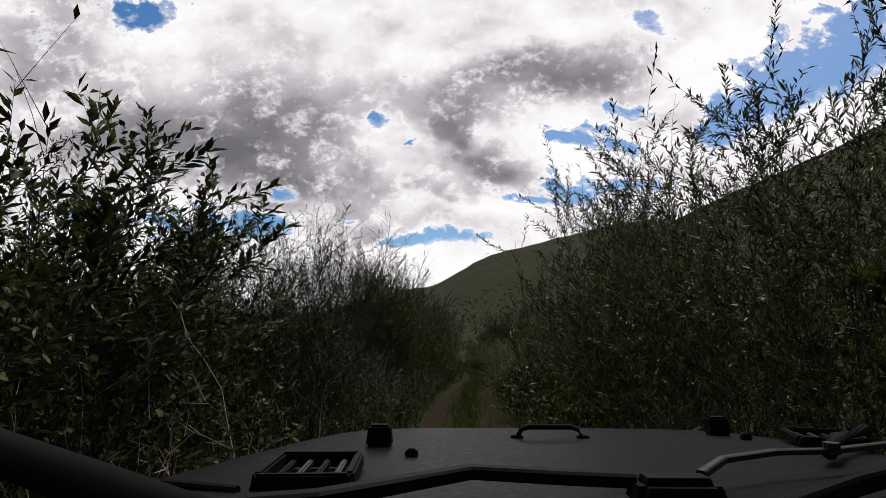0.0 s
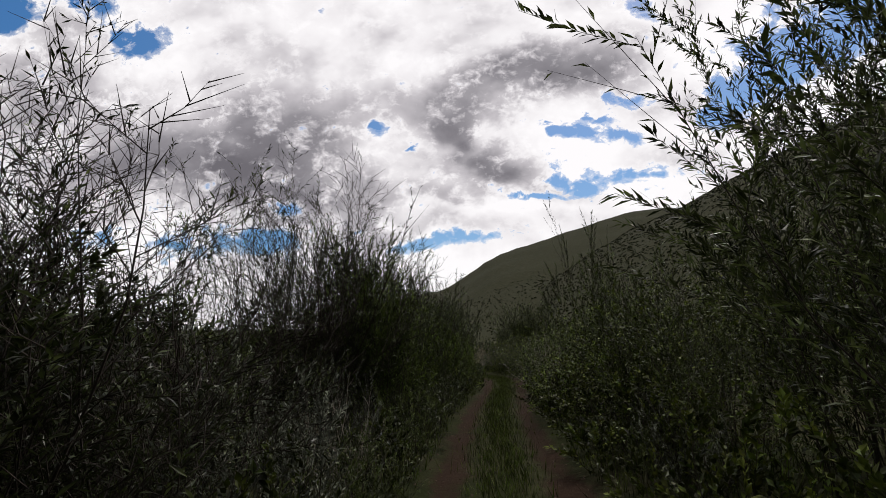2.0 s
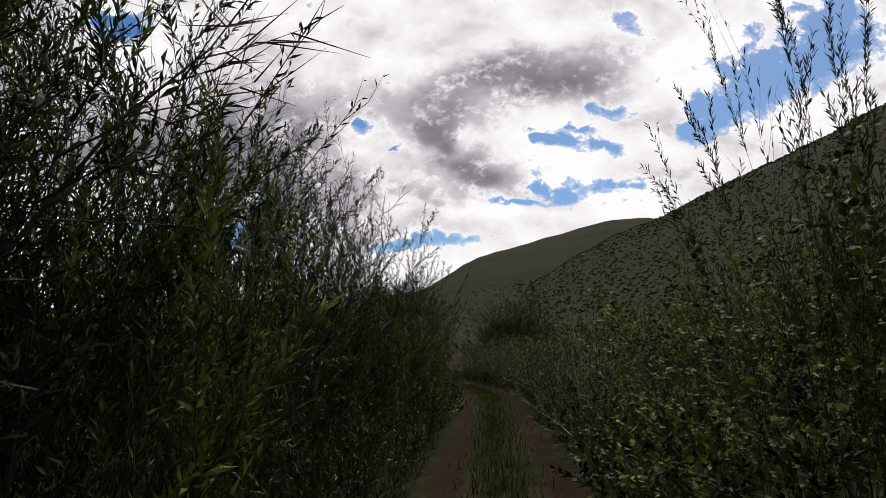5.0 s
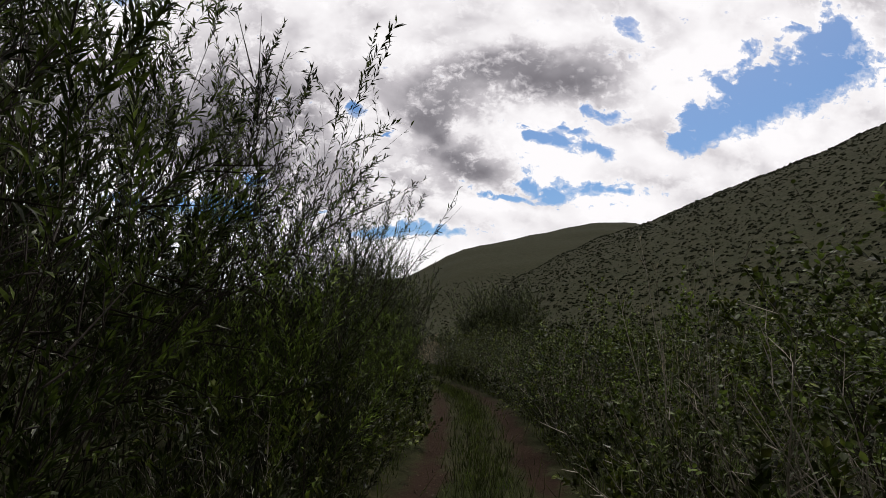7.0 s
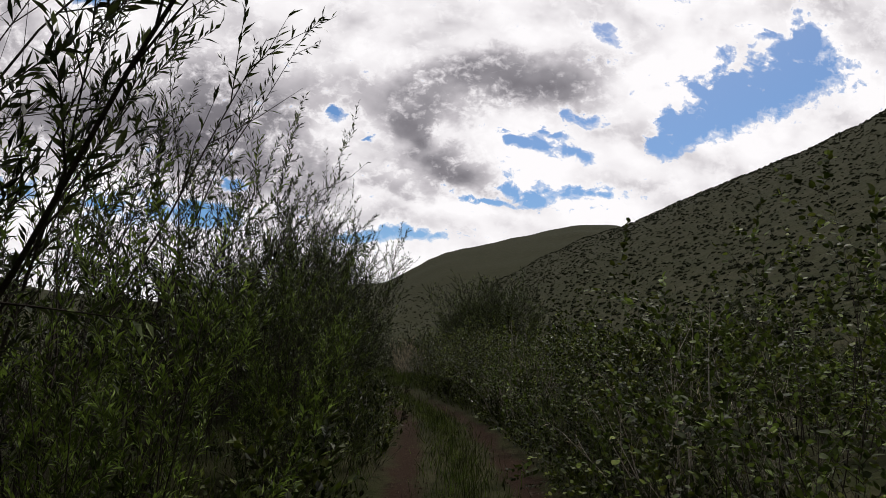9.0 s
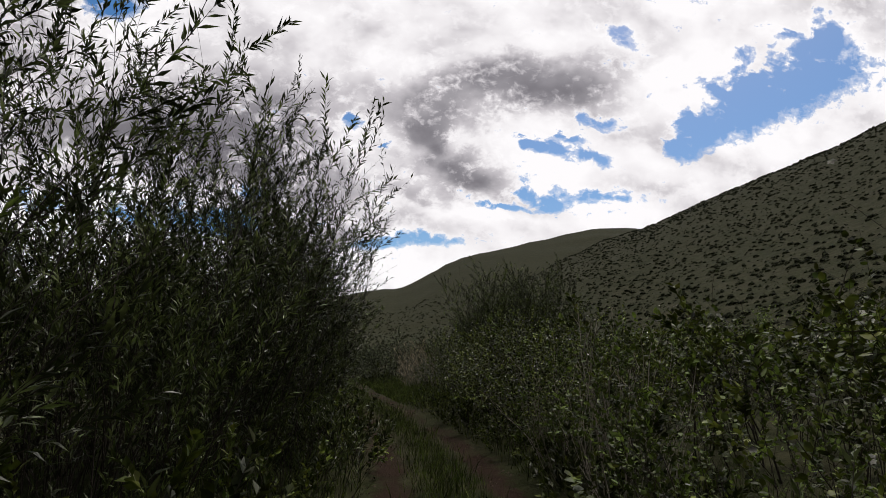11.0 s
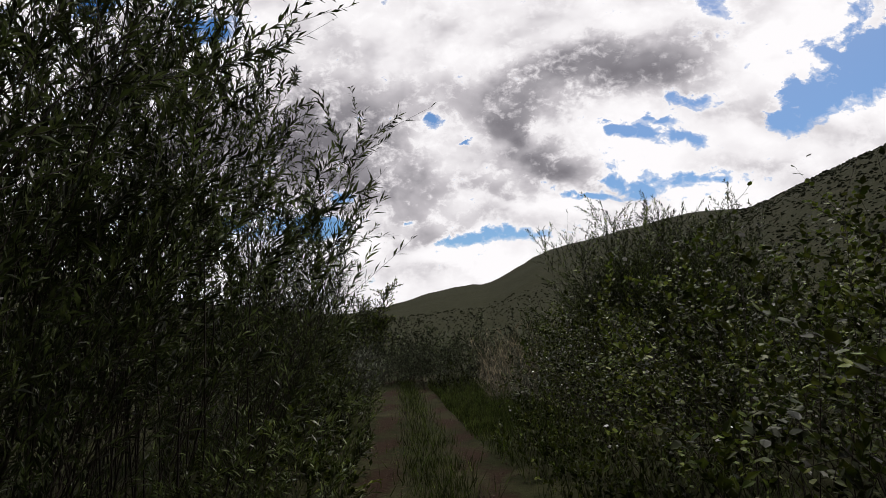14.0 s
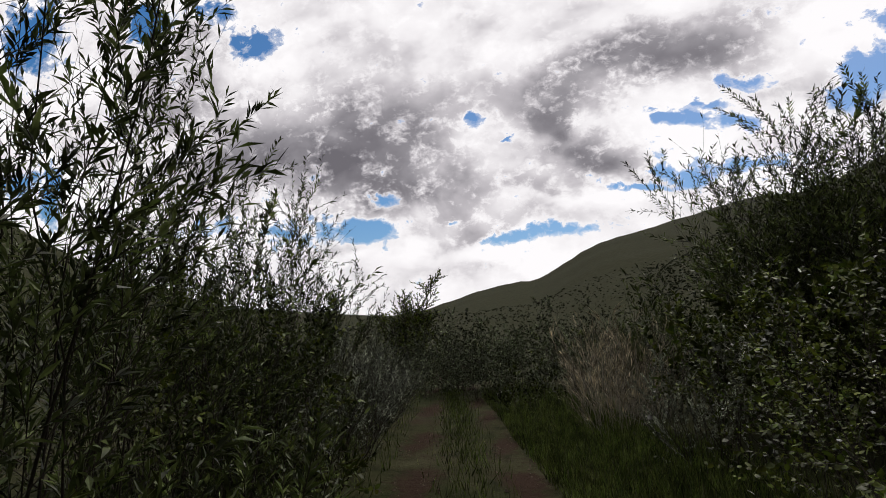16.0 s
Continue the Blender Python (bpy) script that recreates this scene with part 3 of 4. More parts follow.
plant(willow_a, -3.45, 23.25, 5.21)
plant(canes, -1.65, 12.15, 0.92)
plant(open_willow, -3.6, 18.2, 4.6)
plant(young, -1.7, 19.4, 3.0)
plant(young, -1.3, 22.6, 3.2)
plant(snag, -1.9, 3.0, 1.2)
plant(snag, -2.2, 10.4, 1.2)
plant(willow_b, -3.4, 4.4, 3.0)
plant(willow_b, -3.6, 6.6, 2.9)
for x, y, h in ((-4.3, 2.6, 3.6), (-4.5, 5.0, 3.5), (-4.7, 7.4, 3.0), (-4.4, 9.6, 2.8), (-3.6, 11.6, 2.5), (-3.0, 7.6, 2.3), (-2.8, 4.9, 2.2), (-3.6, 12.8, 2.3), (-4.4, 12.4, 2.7), (-5.4, 13.5, 2.8), (-4.6, 14.2, 2.0), (-3.5, 14.8, 1.8),
                (-3.2, 8.6, 2.5), (-3.9, 10.4, 2.7), (-3.4, 5.6, 3.3), (-3.3, 3.9, 3.4), (-3.0, 3.0, 3.0), (-3.9, 6.4, 3.3), (-3.9, 13.4, 2.2), (-4.6, 11.8, 2.1), (-5.2, 8.6, 2.8), (-5.2, 15.6, 2.1), (-3.1, 15.6, 1.8)):
    plant(row_willow, x, y, h, 1.2)
plant(bare, -3.4, 16.4, 4.9)
for x, y, h in ((-3.5, 29.0, 2.8), (-4.2, 31.0, 2.9), (-2.9, 30.4, 2.6), (-4.8, 28.0, 3.0), (-3.6, 32.6, 2.8), (-3.9, 27.6, 3.2), (-3.0, 38.6, 3.4), (-3.6, 39.8, 3.6), (-2.6, 40.2, 3.2), (-4.2, 41.0, 3.6)):
    plant(row_willow, x, y, h, 1.2)
plant(open_willow, -3.2, 16.9, 5.3)
plant(open_willow, -4.2, 16.0, 5.4)
# tall willows where the track bends to the right
plant(willow_a, -3.30, 25.80, 5.50)
plant(open_willow, -1.80, 29.55, 4.6)
plant(snag, -0.98, 25.20, 1.29)
plant(willow_b, -2.10, 35.25, 4.46)
plant(airy, -1.95, 38.25, 5.21)
plant(airy, -1.65, 40.20, 5.05)
plant(willow_b, -1.65, 42.00, 4.60)
plant(willow_a, -2.25, 44.25, 5.2)
plant(willow_a, -1.7, 44.9, 5.2)
plant(willow_b, -2.2, 45.8, 5.2)
plant(willow_a, -2.40, 46.95, 5.35)
plant(willow_a, -2.25, 24.83, 5.05)
plant(willow_a, -1.95, 26.55, 4.91)
plant(willow_b, -1.20, 28.20, 3.93)
plant(young, -0.68, 30.30, 2.88)
plant(open_willow, -1.95, 30.90, 4.80)
plant(open_willow, -1.80, 32.55, 5.0)
plant(airy, -0.83, 34.05, 4.60)
plant(airy, -0.30, 36.45, 3.85)
plant(willow_b, -1.20, 37.50, 4.00)
plant(willow_a, -0.68, 39.15, 4.46)
plant(willow_b, -0.30, 40.80, 3.85)
plant(willow_b, -0.75, 42.75, 3.71)
plant(willow_b, 0.00, 43.80, 3.20, 0.7)
plant(young, -0.40, 27.50, 2.70)
plant(young, -0.10, 33.40, 2.60)
plant(young, -0.30, 41.20, 1.8)
# the bend to the left
plant(willow_a, -1.05, 46.20, 5.05)
plant(willow_b, -1.70, 48.30, 3.10)
plant(willow_a, -1.80, 49.80, 4.46)
plant(airy, -2.55, 53.10, 3.56)
plant(broad, -2.25, 51.75, 2.35)
for x, y, h in ((-3.5, 59.8, 1.7), (-2.7, 62.1, 1.7), (-4.5, 55.9, 1.9), (-5.6, 60, 2.0)):
    plant(sage, x, y, h)

# brush on the right of the track
plant(willow_a, 3.15, 4.05, 4.00, 1.1)
plant(willow_b, 2.92, 6.30, 3.93)
plant(willow_a, 3.00, 8.40, 4.60, 1.1)
plant(willow_b, 4.20, 6.00, 4.16)
plant(willow_b, 2.55, 4.95, 3.33)
plant(willow_b, 2.47, 7.50, 3.25)
plant(willow_b, 4.05, 8.70, 4.30)
plant(willow_b, 3.30, 9.75, 3.10)
plant(sage, 1.95, 15.00, 0.64)
plant(sage, 2.17, 11.70, 1.01)
plant(broad, 2.92, 12.30, 2.13)
plant(broad, 2.85, 14.55, 2.35)
plant(broad, 3.45, 16.20, 2.28)
plant(airy, 2.6, 18.9, 4.9, 0.55)
plant(broad, 2.33, 17.70, 2.35)
plant(lime, 2.70, 19.65, 2.21)
plant(lime, 3.90, 19.05, 2.4)
plant(broad, 3.15, 22.20, 1.91)
plant(snag, 3.22, 24.45, 2.06)
plant(lime, 4.05, 24.30, 2.5)
plant(broad, 3.75, 26.10, 2.06)
plant(lime, 4.35, 27.75, 2.43)
plant(lime, 3.53, 29.85, 2.1)
plant(canes, 3.20, 26.85, 2.60, 0.5)
plant(broad, 3.75, 30.60, 2.58)
plant(canes, 2.67, 31.35, 1.83)
plant(lime, 3.45, 33.00, 2.2)
plant(rose, 3.90, 34.80, 2.21)
plant(lime, 3.45, 36.75, 1.9)
plant(lime, 3.5, 40.0, 1.9)
plant(snag, 2.6, 23.6, 1.7)
plant(snag, 3.4, 25.2, 1.5)
plant(young, 4.3, 23.2, 3.0)
plant(canes, 3.05, 38.92, 1.68)
plant(canes, 3.57, 40.28, 2.13)
plant(canes, 2.67, 41.17, 1.29)
plant(rose, 4.20, 40.95, 2.21)
plant(rose, 3.68, 42.90, 2.35)
plant(rose, 4.20, 44.85, 2.58)
plant(rose, 3.60, 46.50, 2.66)
plant(rose, 3.22, 48.15, 2.21)
plant(rose, 4.05, 48.75, 2.66)
plant(rose, 2.70, 51.30, 2.13)
plant(rose, 3.15, 52.65, 2.21)
plant(sage, 2.25, 55.05, 1.68)
plant(straw, 1.42, 57.97, 1.91)
plant(willow_b, 4.50, 57.82, 4.75)
plant(willow_b, 6.45, 58.95, 5.50)
plant(broad, 4.80, 57.00, 2.96)
plant(juniper, -11.5, 91.3, 7.4, 1.1)

plant(willow_b, 3.2, 14.0, 2.3)
plant(snag, 3.1, 7.4, 1.5)
plant(willow_a, 3.4, 10.6, 4.6)
plant(willow_b, 4.3, 12.2, 3.4)
for x, y, h in ((5.4, 57.2, 4.6), (6.4, 58.0, 5.0), (7.4, 58.8, 5.2), (6.0, 56.0, 3.8)):
    plant(row_willow, x, y, h)
plant(willow_b, 5.2, 57.6, 5.2)
plant(willow_b, 6.6, 58.4, 5.6)
plant(willow_b, 7.6, 59.4, 6.0)
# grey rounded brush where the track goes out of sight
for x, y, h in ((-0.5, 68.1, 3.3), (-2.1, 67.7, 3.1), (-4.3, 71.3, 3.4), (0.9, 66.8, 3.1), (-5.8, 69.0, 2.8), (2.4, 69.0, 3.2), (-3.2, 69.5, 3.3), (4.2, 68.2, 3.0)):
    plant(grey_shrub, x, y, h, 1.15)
# dense brush where the view opens out
for proto, x, y, h in (
        (willow_b, -2.7, 51.9, 3.2), (row_willow, -2.9, 52.5, 2.7), (row_willow, -2.9, 53.4, 2.6), (willow_b, -3.0, 54.5, 3.2), (row_willow, -3.8, 53.2, 2.6),
        (sage, -2.3, 53.9, 1.7), (sage, -2.5, 55.2, 1.7), (sage, -2.6, 56.6, 1.8), (sage, -2.6, 58.4, 1.8), (sage, -3.4, 57.6, 1.9), (sage, -2.0, 60.2, 1.7),
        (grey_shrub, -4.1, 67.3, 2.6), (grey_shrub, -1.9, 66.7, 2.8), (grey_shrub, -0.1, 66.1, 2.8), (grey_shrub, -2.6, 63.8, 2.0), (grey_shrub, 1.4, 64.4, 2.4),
        (straw, 1.6, 60.3, 2.1), (straw, 2.3, 59.8, 1.8), (young, 2.7, 60.5, 2.7), (row_willow, 3.4, 61.2, 2.6), (rose, 3.3, 54.5, 2.4),
        (willow_b, 4.8, 58.9, 5.7), (row_willow, 5.2, 58.6, 4.6), (row_willow, 6.4, 59.4, 4.9), (row_willow, 4.7, 57.6, 3.4), (row_willow, 5.4, 56.6, 3.4),
        (young, 2.1, 14.3, 2.8), (willow_b, 2.8, 12.4, 2.7), (willow_b, 3.1, 15.6, 2.7), (young, -2.0, 17.4, 4.0), (airy, -1.9, 17.7, 4.3),
        (row_willow, -4.4, 15.2, 2.0)):
    plant(proto, x, y, h)
# low growth that hides the ground on both verges
rng = random.Random(5)
for side in (-1, 1):
    y = 1.5
    while y < 63:
        off = rng.uniform(1.3, 1.9) if y < 52 else rng.uniform(1.9, 3.0)
        kind = rng.choice([low_willow, low_willow, low_leafy] if side < 0 else [low_leafy, low_leafy, low_willow])
        if not (side > 0 and 52 < y < 61):
            plant(kind, track_x(y) + side * off, y, rng.uniform(0.7, 1.25), rng.uniform(0.9, 1.2))
        y += rng.uniform(0.95, 1.35)
# second row behind, and brush up the valley
for y in np.arange(-3, 63, 2.5):
    for side in (-1, 1):
        tall = rng.uniform(1.9, 2.5) if side < 0 else rng.uniform(1.7, 2.4)
        if side < 0 and y > 52:
            tall = rng.uniform(1.4, 1.8)
        if side < 0 and y < 20:
            tall *= 1.25 if y < 6 else 0.85
        if rng.random() < 0.75:
            kind = row_willow if side < 0 else rng.choice([backing, backing, lime])
            plant(kind, track_x(y) + side * rng.uniform(3.6, 4.6), y + rng.uniform(-1, 1), tall, 1.15)
        plant(backing, track_x(y) + side * rng.uniform(5.6, 7.2), y + rng.uniform(-1, 1), tall * 0.95, 1.2)
        if side > 0 and y > 6 and rng.random() < 0.55:
            plant(backing, track_x(y) + rng.uniform(8.5, 16), y + rng.uniform(0, 6), rng.uniform(1.3, 2.0), 1.5)
# belt of green brush over the foot of the hillside
for i in range(90):
    y = 14 + 0.62 * i + rng.uniform(-2, 2)
    off = 5.5 + 20 * rng.random() ** 1.4
    plant(rng.choice([lime, lime, backing, backing, row_willow]), track_x(y) + off, y, rng.uniform(1.3, 2.1) + 0.03 * off, rng.uniform(1.2, 1.7))
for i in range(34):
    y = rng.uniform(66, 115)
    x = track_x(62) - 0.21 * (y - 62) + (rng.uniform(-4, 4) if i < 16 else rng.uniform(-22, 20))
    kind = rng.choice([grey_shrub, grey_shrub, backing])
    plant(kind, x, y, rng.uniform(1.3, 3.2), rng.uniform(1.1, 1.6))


# ---- grass, hillside scrub ----
def build_grass():
    rng = random.Random(21)
    v, f = [], []
    for i in range(52000):
        y = rng.uniform(3, 70) if i < 44000 else rng.uniform(53, 62)
        off = rng.gauss(0, 0.25) if rng.random() < 0.4 else rng.choice([-1, 1]) * rng.uniform(1.1, 3.6)
        if i >= 44000 or 50 < y < 68 and rng.random() < 0.5:
            off = rng.uniform(1.0, 3.2)
        x = track_x(y) + off
        z = ground_z(x, y) - 0.01
        h = rng.uniform(0.10, 0.34) * (0.8 if abs(off) < 0.7 else 1.2)
        a, w = rng.uniform(0, 6.3), rng.uniform(0.004, 0.009)
        lx, ly = rng.gauss(0, 0.3) * h, rng.gauss(0, 0.3) * h
        o = len(v)
        v += [(x - w * math.cos(a), y - w * math.sin(a), z), (x + w * math.cos(a), y + w * math.sin(a), z), (x + lx, y + ly, z + h)]
        f.append((o, o + 1, o + 2))
    tagged(new("grass", mesh_of("grass", v, f, [GRASS])), "green grass along the verges and between the wheel ruts", "grass", kind="stuff")


def build_scrub():
    rng = random.Random(22)
    v, f = [], []
    for _ in range(25000):
        az = radians(rng.uniform(-24, 58))
        r = 18 + 450 * rng.random() ** 1.1
        if az < 0.14 and rng.random() < 0.6:
            continue
        x, y = 1 + r * math.sin(az), 26 + r * math.cos(az)
        if abs(x - track_x(y)) < 15 and y < 130:
            continue
        z = ground_z(x, y)
        w = (0.22 + 0.55 * rng.random() ** 2) * (0.55 + r / 420)
        h = w * rng.uniform(0.7, 1.1)
        o, n = len(v), 5
        for level, k in ((0.0, 0.95), (0.6, 0.8)):
            for i in range(n):
                a = 2 * math.pi * i / n + level
                q = w * k * rng.uniform(0.65, 1.2)
                v.append((x + q * math.cos(a), y + q * math.sin(a), z - 0.1 + h * level * rng.uniform(0.8, 1.15)))
        v.append((x, y, z + h))
        for l in (0,):
            for i in range(n):
                j = (i + 1) % n
                f.append((o + l * n + i, o + l * n + j, o + l * n + n + j, o + l * n + n + i))
        for i in range(n):
            f.append((o + n + i, o + n + (i + 1) % n, o + 2 * n))
    tagged(new("hillside_scrub", mesh_of("hillside_scrub", v, f, [SCRUB])), "low dark sagebrush dotted over the dry hillside", "scrub", kind="stuff")


def build_pebbles():
    """Clods and pebbles strewn over the wheel ruts."""
    rng = random.Random(31)
    v, f = [], []
    for _ in range(7000):
        y = rng.uniform(1, 68)
        x = track_x(y) + rng.choice([-1, 1]) * rng.gauss(0.75, 0.24)
        z, w = ground_z(x, y), 0.008 + 0.022 * rng.random() ** 3
        o, a = len(v), rng.uniform(0, 6.3)
        for i in range(4):
            q = w * rng.uniform(0.7, 1.5)
            v.append((x + q * math.cos(a + i * 1.57), y + q * math.sin(a + i * 1.57), z - 0.004))
        v.append((x + rng.gauss(0, 0.2) * w, y + rng.gauss(0, 0.2) * w, z + w * rng.uniform(0.5, 1.0)))
        f += [(o + i, o + (i + 1) % 4, o + 4) for i in range(4)]
    tagged(new("pebbles", mesh_of("pebbles", v, f, [CLOD])), "loose brown clods and pebbles in the wheel ruts", "gravel", kind="stuff")


CLOD = bark_material("dry clod", (0.045, 0.03, 0.02), (0.14, 0.105, 0.075), 30)
SCRUB = leaf_material("hillside scrub", [(0.012, 0.017, 0.006), (0.026, 0.031, 0.013), (0.055, 0.060, 0.034)], 0.05, 0.9, 0.05)
build_grass()
build_scrub()

build_pebbles()


# ---- the off-road car, standing where the drive begins ----
def paint_material():
    m, t, b = material("dusty charcoal paint")
    co = t.nodes.new("ShaderNodeTexCoord")
    dust, speck = noise_of(t, co.outputs["Object"], 3, 5), noise_of(t, co.outputs["Object"], 60, 6, 0.7)
    t.links.new(mixed(t, ramp(t, dust, [(0.4, 0.0), (0.75, 0.6)]), (0.005, 0.0055, 0.0065), (0.012, 0.012, 0.0115)), b.inputs["Base Color"])
    t.links.new(ramp(t, speck, [(0.3, 0.30), (0.7, 0.48)]), b.inputs["Roughness"])
    b.inputs["Specular IOR Level"].default_value = 0.06
    return m


def plain(name, colour, rough, metal=0.0):
    m, t, b = material(name)
    co = t.nodes.new("ShaderNodeTexCoord")
    wear = noise_of(t, co.outputs["Object"], 35, 6, 0.65)
    t.links.new(mixed(t, ramp(t, wear, [(0.45, 0.0), (0.75, 0.5)]), colour, tuple(min(1, c * 1.8 + 0.002) for c in colour)), b.inputs["Base Color"])
    b.inputs["Roughness"].default_value, b.inputs["Metallic"].default_value = rough, metal
    b.inputs["Specular IOR Level"].default_value = 0.05
    return m


PAINT = paint_material()
RUBBER = plain("black rubber", (0.005, 0.005, 0.0055), 0.7)
PLASTIC = plain("black plastic trim", (0.006, 0.006, 0.007), 0.5)
STEEL = plain("worn grey steel", (0.05, 0.05, 0.053), 0.4, 0.9)


def part(name, bm, mat, parent, label="", smooth_shade=False):
    me = bpy.data.meshes.new(name)
    bm.normal_update()
    bm.to_mesh(me)
    bm.free()
    me.materials.append(mat)
    if smooth_shade:
        me.polygons.foreach_set("use_smooth", [True] * len(me.polygons))
    ob = new(name, me)
    ob.parent = parent
    return tagged(ob, label)


def block(bm, centre, size, taper=1.0, bevel=0.004):
    made = bmesh.ops.create_cube(bm, size=1.0)["verts"]
    for v in made:
        k = taper if v.co.z > 0 else 1.0
        v.co = Vector((v.co.x * size[0] * k, v.co.y * size[1] * k, v.co.z * size[2])) + Vector(centre)
    edges = list({e for v in made for e in v.link_edges})
    bmesh.ops.bevel(bm, geom=edges, offset=bevel, segments=2, affect="EDGES")
    return bm


def rod(points, r0, r1=None, sides=8):
    v, f = [], []
    tube(v, f, [Vector(p) for p in points], r0, r0 if r1 is None else r1, sides)
    bm = bmesh.new()
    made = [bm.verts.new(p) for p in v]
    for q in f:
        bm.faces.new([made[i] for i in q])
    bm.faces.new(made[:sides][::-1])
    bm.faces.new(made[-sides:])
    return bm


def bar(points, width, depth):
    """A flat bar that follows points, bevelled."""
    bm = bmesh.new()
    rows = []
    for i, p in enumerate(points):
        p = Vector(p)
        a, b = Vector(points[max(i - 1, 0)]), Vector(points[min(i + 1, len(points) - 1)])
        side = (b - a).cross(Vector((0, 0, 1))).normalized() * width / 2
        up = Vector((0, 0, depth / 2))
        rows.append([bm.verts.new(p + s * side + u * up) for s, u in ((-1, -1), (1, -1), (1, 0.6), (0.7, 1), (-0.7, 1), (-1, 0.6))])
    for a, b in zip(rows, rows[1:]):
        for k in range(6):
            bm.faces.new((a[k], a[(k + 1) % 6], b[(k + 1) % 6], b[k]))
    bm.faces.new(rows[0][::-1])
    bm.faces.new(rows[-1])
    return bm


def hood_z(y):
    return 1.48 - 0.04 * y


def shell(x_of, y_of, z_of, nu, nv, skirt):
    """A bent panel with a rim that turns down."""
    bm = bmesh.new()
    grid = [[bm.verts.new((x_of(u, v), y_of(u, v), z_of(u, v))) for u in np.linspace(-1, 1, nu)] for v in np.linspace(0, 1, nv)]
    for i in range(nv - 1):
        for j in range(nu - 1):
            bm.faces.new((grid[i][j], grid[i][j + 1], grid[i + 1][j + 1], grid[i + 1][j]))
    rim = [e for e in bm.edges if e.is_boundary]
    low = bmesh.ops.extrude_edge_only(bm, edges=rim)["geom"]
    for g in low:
        if isinstance(g, bmesh.types.BMVert):
            g.co.z -= skirt
    return bm


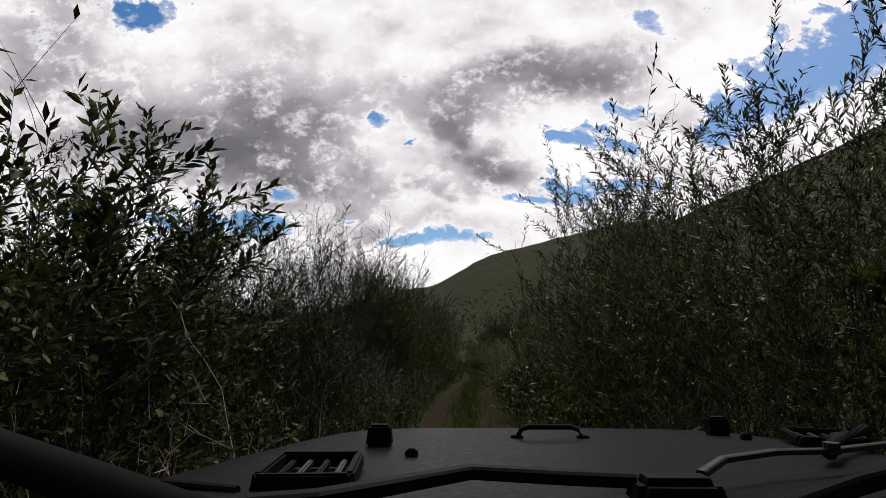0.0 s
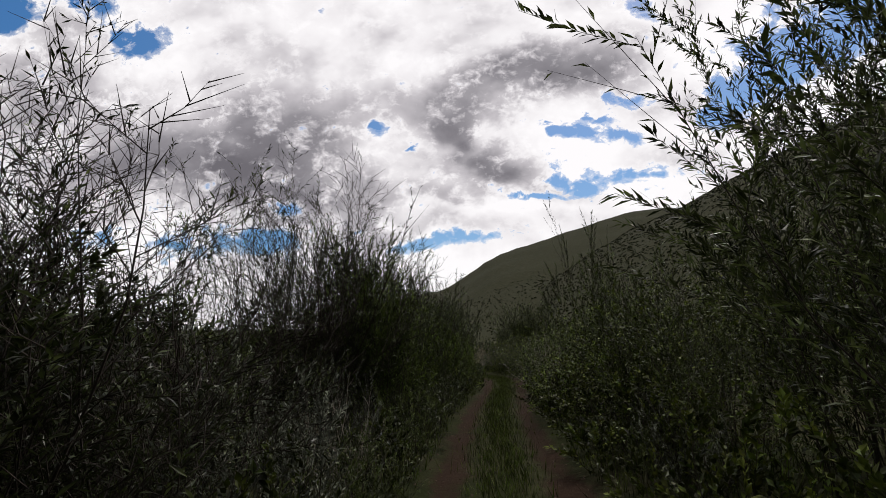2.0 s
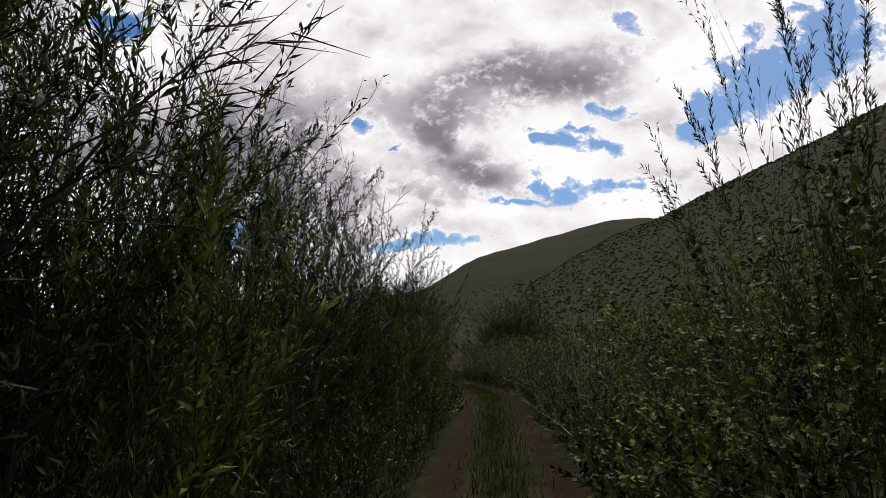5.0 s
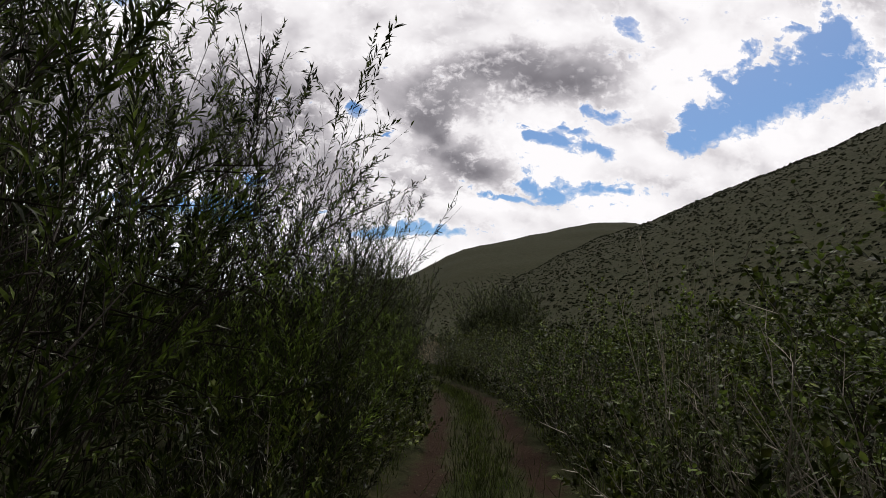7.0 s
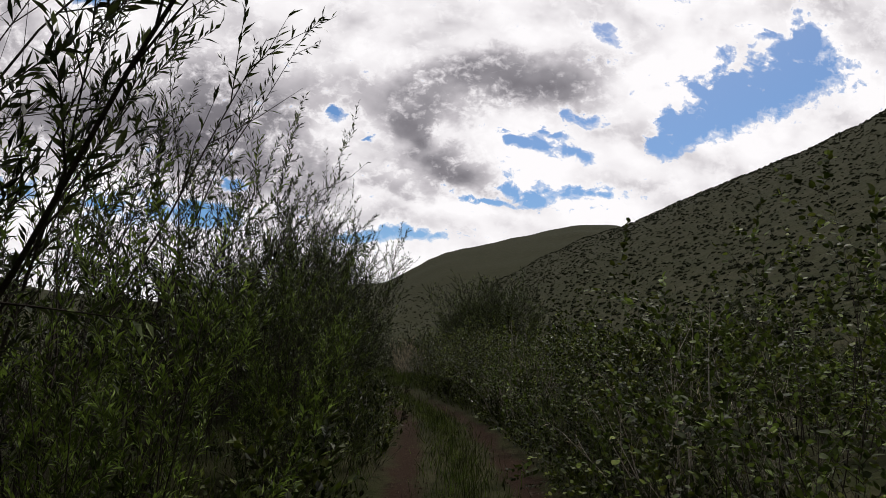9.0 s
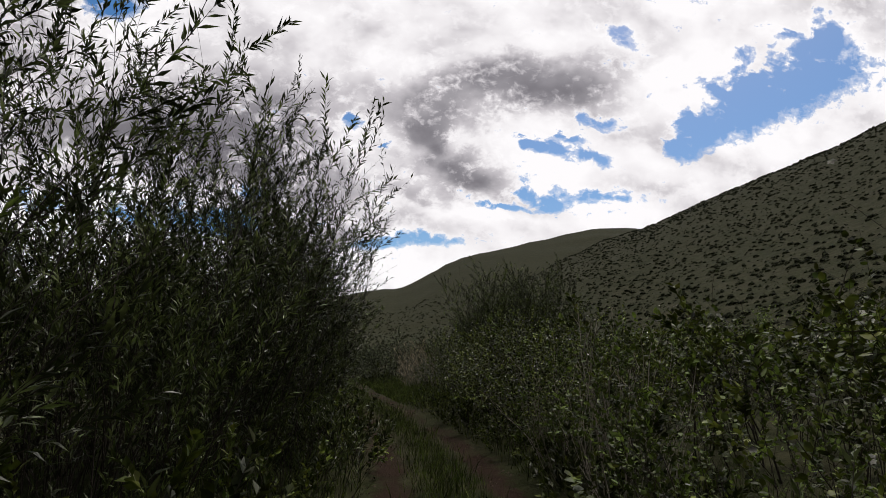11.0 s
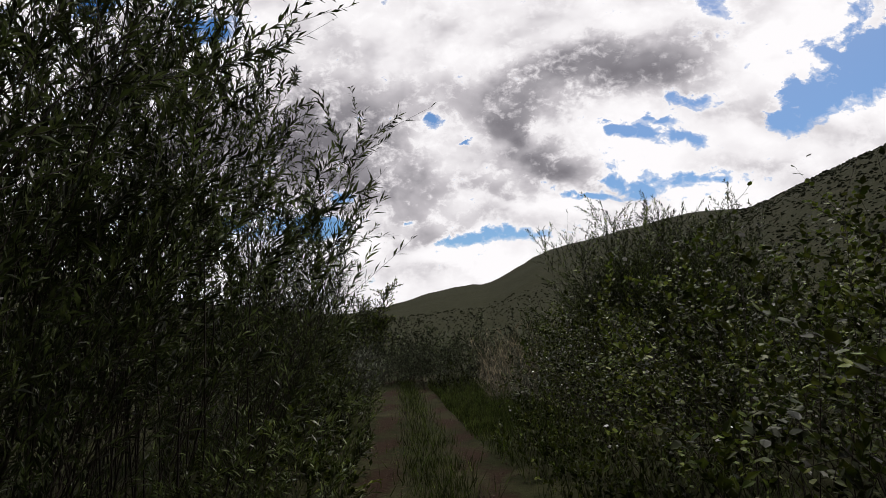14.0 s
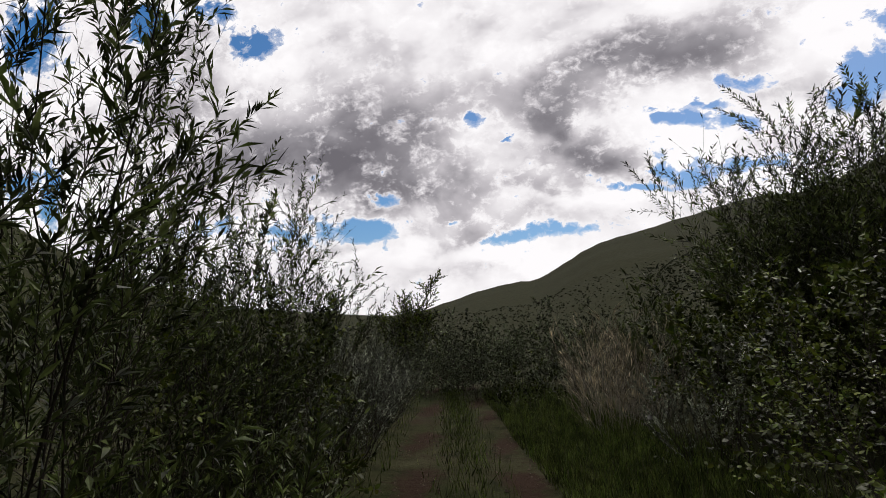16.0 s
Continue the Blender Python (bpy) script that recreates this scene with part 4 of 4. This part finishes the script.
def build_car():
    cx = 0.24
    car = tagged(new("off_road_car"), "dusty charcoal off-road car with flat hood standing on the track", "car")
    half = lambda v: 0.80 - 0.22 * v - 0.16 * max(0, v - 0.8) ** 2 * 12
    part("hood", shell(lambda u, v: cx + u * half(v), lambda u, v: 0.60 + 1.12 * v - 0.05 * abs(u) ** 4 * v,
                       lambda u, v: hood_z(0.6 + 1.12 * v) - 0.035 * abs(u) ** 8 - 0.03 * v ** 10, 25, 21, 0.10), PAINT, car, smooth_shade=True)
    for x, y in ((-0.14, 1.135), (0.65, 1.37)):
        bm = bmesh.new()
        block(bm, (x, y, hood_z(y) + 0.020), (0.052, 0.045, 0.042), 0.82, 0.005)
        part("hood_stop", bm, RUBBER, car, "black rubber windscreen stop")
    y, z = 1.27, hood_z(1.27)
    loop = part("hood_loop", rod([(0.155, y, z + 0.004), (0.163, y, z + 0.019), (0.18, y, z + 0.024), (0.275, y, z + 0.024), (0.29, y, z + 0.019), (0.298, y, z + 0.004)], 0.006), RUBBER, car, "black metal tie-down loop", True)
    for x in (0.152, 0.301):
        bm = bmesh.new()
        block(bm, (x, y, z + 0.003), (0.03, 0.018, 0.006), 0.9, 0.002)
        part("loop_foot", bm, RUBBER, loop)
    for x, y in ((-0.066, 0.99), (0.66, 1.26)):
        bm = bmesh.new()
        block(bm, (x, y, hood_z(y) + 0.006), (0.026, 0.018, 0.014), 0.7, 0.003)
        part("washer_nozzle", bm, PLASTIC, car)
    for x, y, turn in ((-0.19, 0.79, 4), (0.79, 1.20, -18)):
        frame_bm = bmesh.new()
        for dx, dy, sx, sy in ((0, 0.075, 0.13, 0.014), (0, -0.075, 0.13, 0.014), (-0.058, 0, 0.014, 0.15), (0.058, 0, 0.014, 0.15)):
            block(frame_bm, (dx, dy, 0.012), (sx, sy, 0.022), 0.9, 0.003)
        vent = part("hood_vent", frame_bm, PLASTIC, car, "black plastic hood vent with steel slats")
        vent.matrix_basis = pose(x, y, hood_z(y) - 0.002, 0, 0, turn)
        for k in range(4):
            bm = bmesh.new()
            block(bm, (-0.037 + 0.025 * k, 0, 0.010), (0.010, 0.128, 0.012), 0.8, 0.002)
            part("slat", bm, STEEL if k in (1, 3) else PLASTIC, vent)
    part("cowl", shell(lambda u, v: cx + u * 0.80, lambda u, v: 0.36 + 0.23 * v, lambda u, v: 1.445 + 0.012 * v, 9, 4, 0.12), PLASTIC, car)
    arm = part("wiper_arm", bar([(-0.30, 0.47, 1.487), (-0.12, 0.52, 1.489), (-0.055, 0.582, 1.487), (0.023, 0.663, 1.483), (0.127, 0.63, 1.485), (0.20, 0.612, 1.486)], 0.022, 0.014), PLASTIC, car)
    bm = bmesh.new()
    block(bm, (0.236, 0.60, 1.478), (0.10, 0.05, 0.03), 0.8, 0.008)
    part("pivot_cover", bm, PLASTIC, arm)
    arm = part("wiper_arm", bar([(0.29, 0.66, 1.482), (0.354, 0.737, 1.484), (0.45, 0.79, 1.484), (0.552, 0.825, 1.480), (0.70, 0.91, 1.476)], 0.011, 0.008), STEEL, car, "worn steel wiper arm")
    part("pivot_bolt", rod([(0.552, 0.822, 1.476), (0.552, 0.822, 1.492)], 0.011), STEEL, arm)
    part("wiper_blade", bar([(0.26, 0.50, 1.475), (0.45, 0.64, 1.475), (0.66, 0.77, 1.475), (0.86, 0.86, 1.472)], 0.012, 0.02), RUBBER, arm)
    part("washer_hose", rod([(0.60, 0.90, 1.465), (0.67, 0.985, 1.472), (0.83, 1.13, 1.468)], 0.012), RUBBER, car, smooth_shade=True)
    part("windscreen_seal", rod([(-0.60, 0.60, 1.56), (-0.43, 0.53, 1.528), (-0.26, 0.455, 1.506), (-0.1, 0.40, 1.478), (0.4, 0.36, 1.45)], 0.020), RUBBER, car, smooth_shade=True)
    part("hood_seam", rod([(-0.72, 0.86, 1.442), (-0.50, 0.79, 1.448), (-0.26, 0.70, 1.452)], 0.006), RUBBER, car)
    # lower body, grille, wings and wheels that carry it
    bm = bmesh.new()
    block(bm, (cx, 1.0, 1.08), (1.30, 1.34, 0.55), 1.0, 0.03)
    block(bm, (cx, -1.0, 0.85), (1.50, 2.6, 0.5), 1.0, 0.04)
    part("body", bm, PAINT, car)
    for side in (-1, 1):
        part("wing", shell(lambda u, v: cx + side * (0.80 + 0.13 * u), lambda u, v: 0.55 + 1.2 * v, lambda u, v: 0.98 + 0.10 * math.sin(math.pi * v), 5, 9, 0.05), PLASTIC, car)
        for y in (1.18, -1.35):
            z = 0.39 + ground_z(cx + side * 0.82, y)
            tyre = part("wheel", rod([(cx + side * 0.70, y, z), (cx + side * 0.72, y, z), (cx + side * 0.92, y, z), (cx + side * 0.94, y, z)], 0.40, 0.40, 28), RUBBER, car, "black off-road tyre")
            part("rim", rod([(cx + side * 0.93, y, z), (cx + side * 0.95, y, z)], 0.21, 0.19, 20), STEEL, tyre)
    return car


build_car()
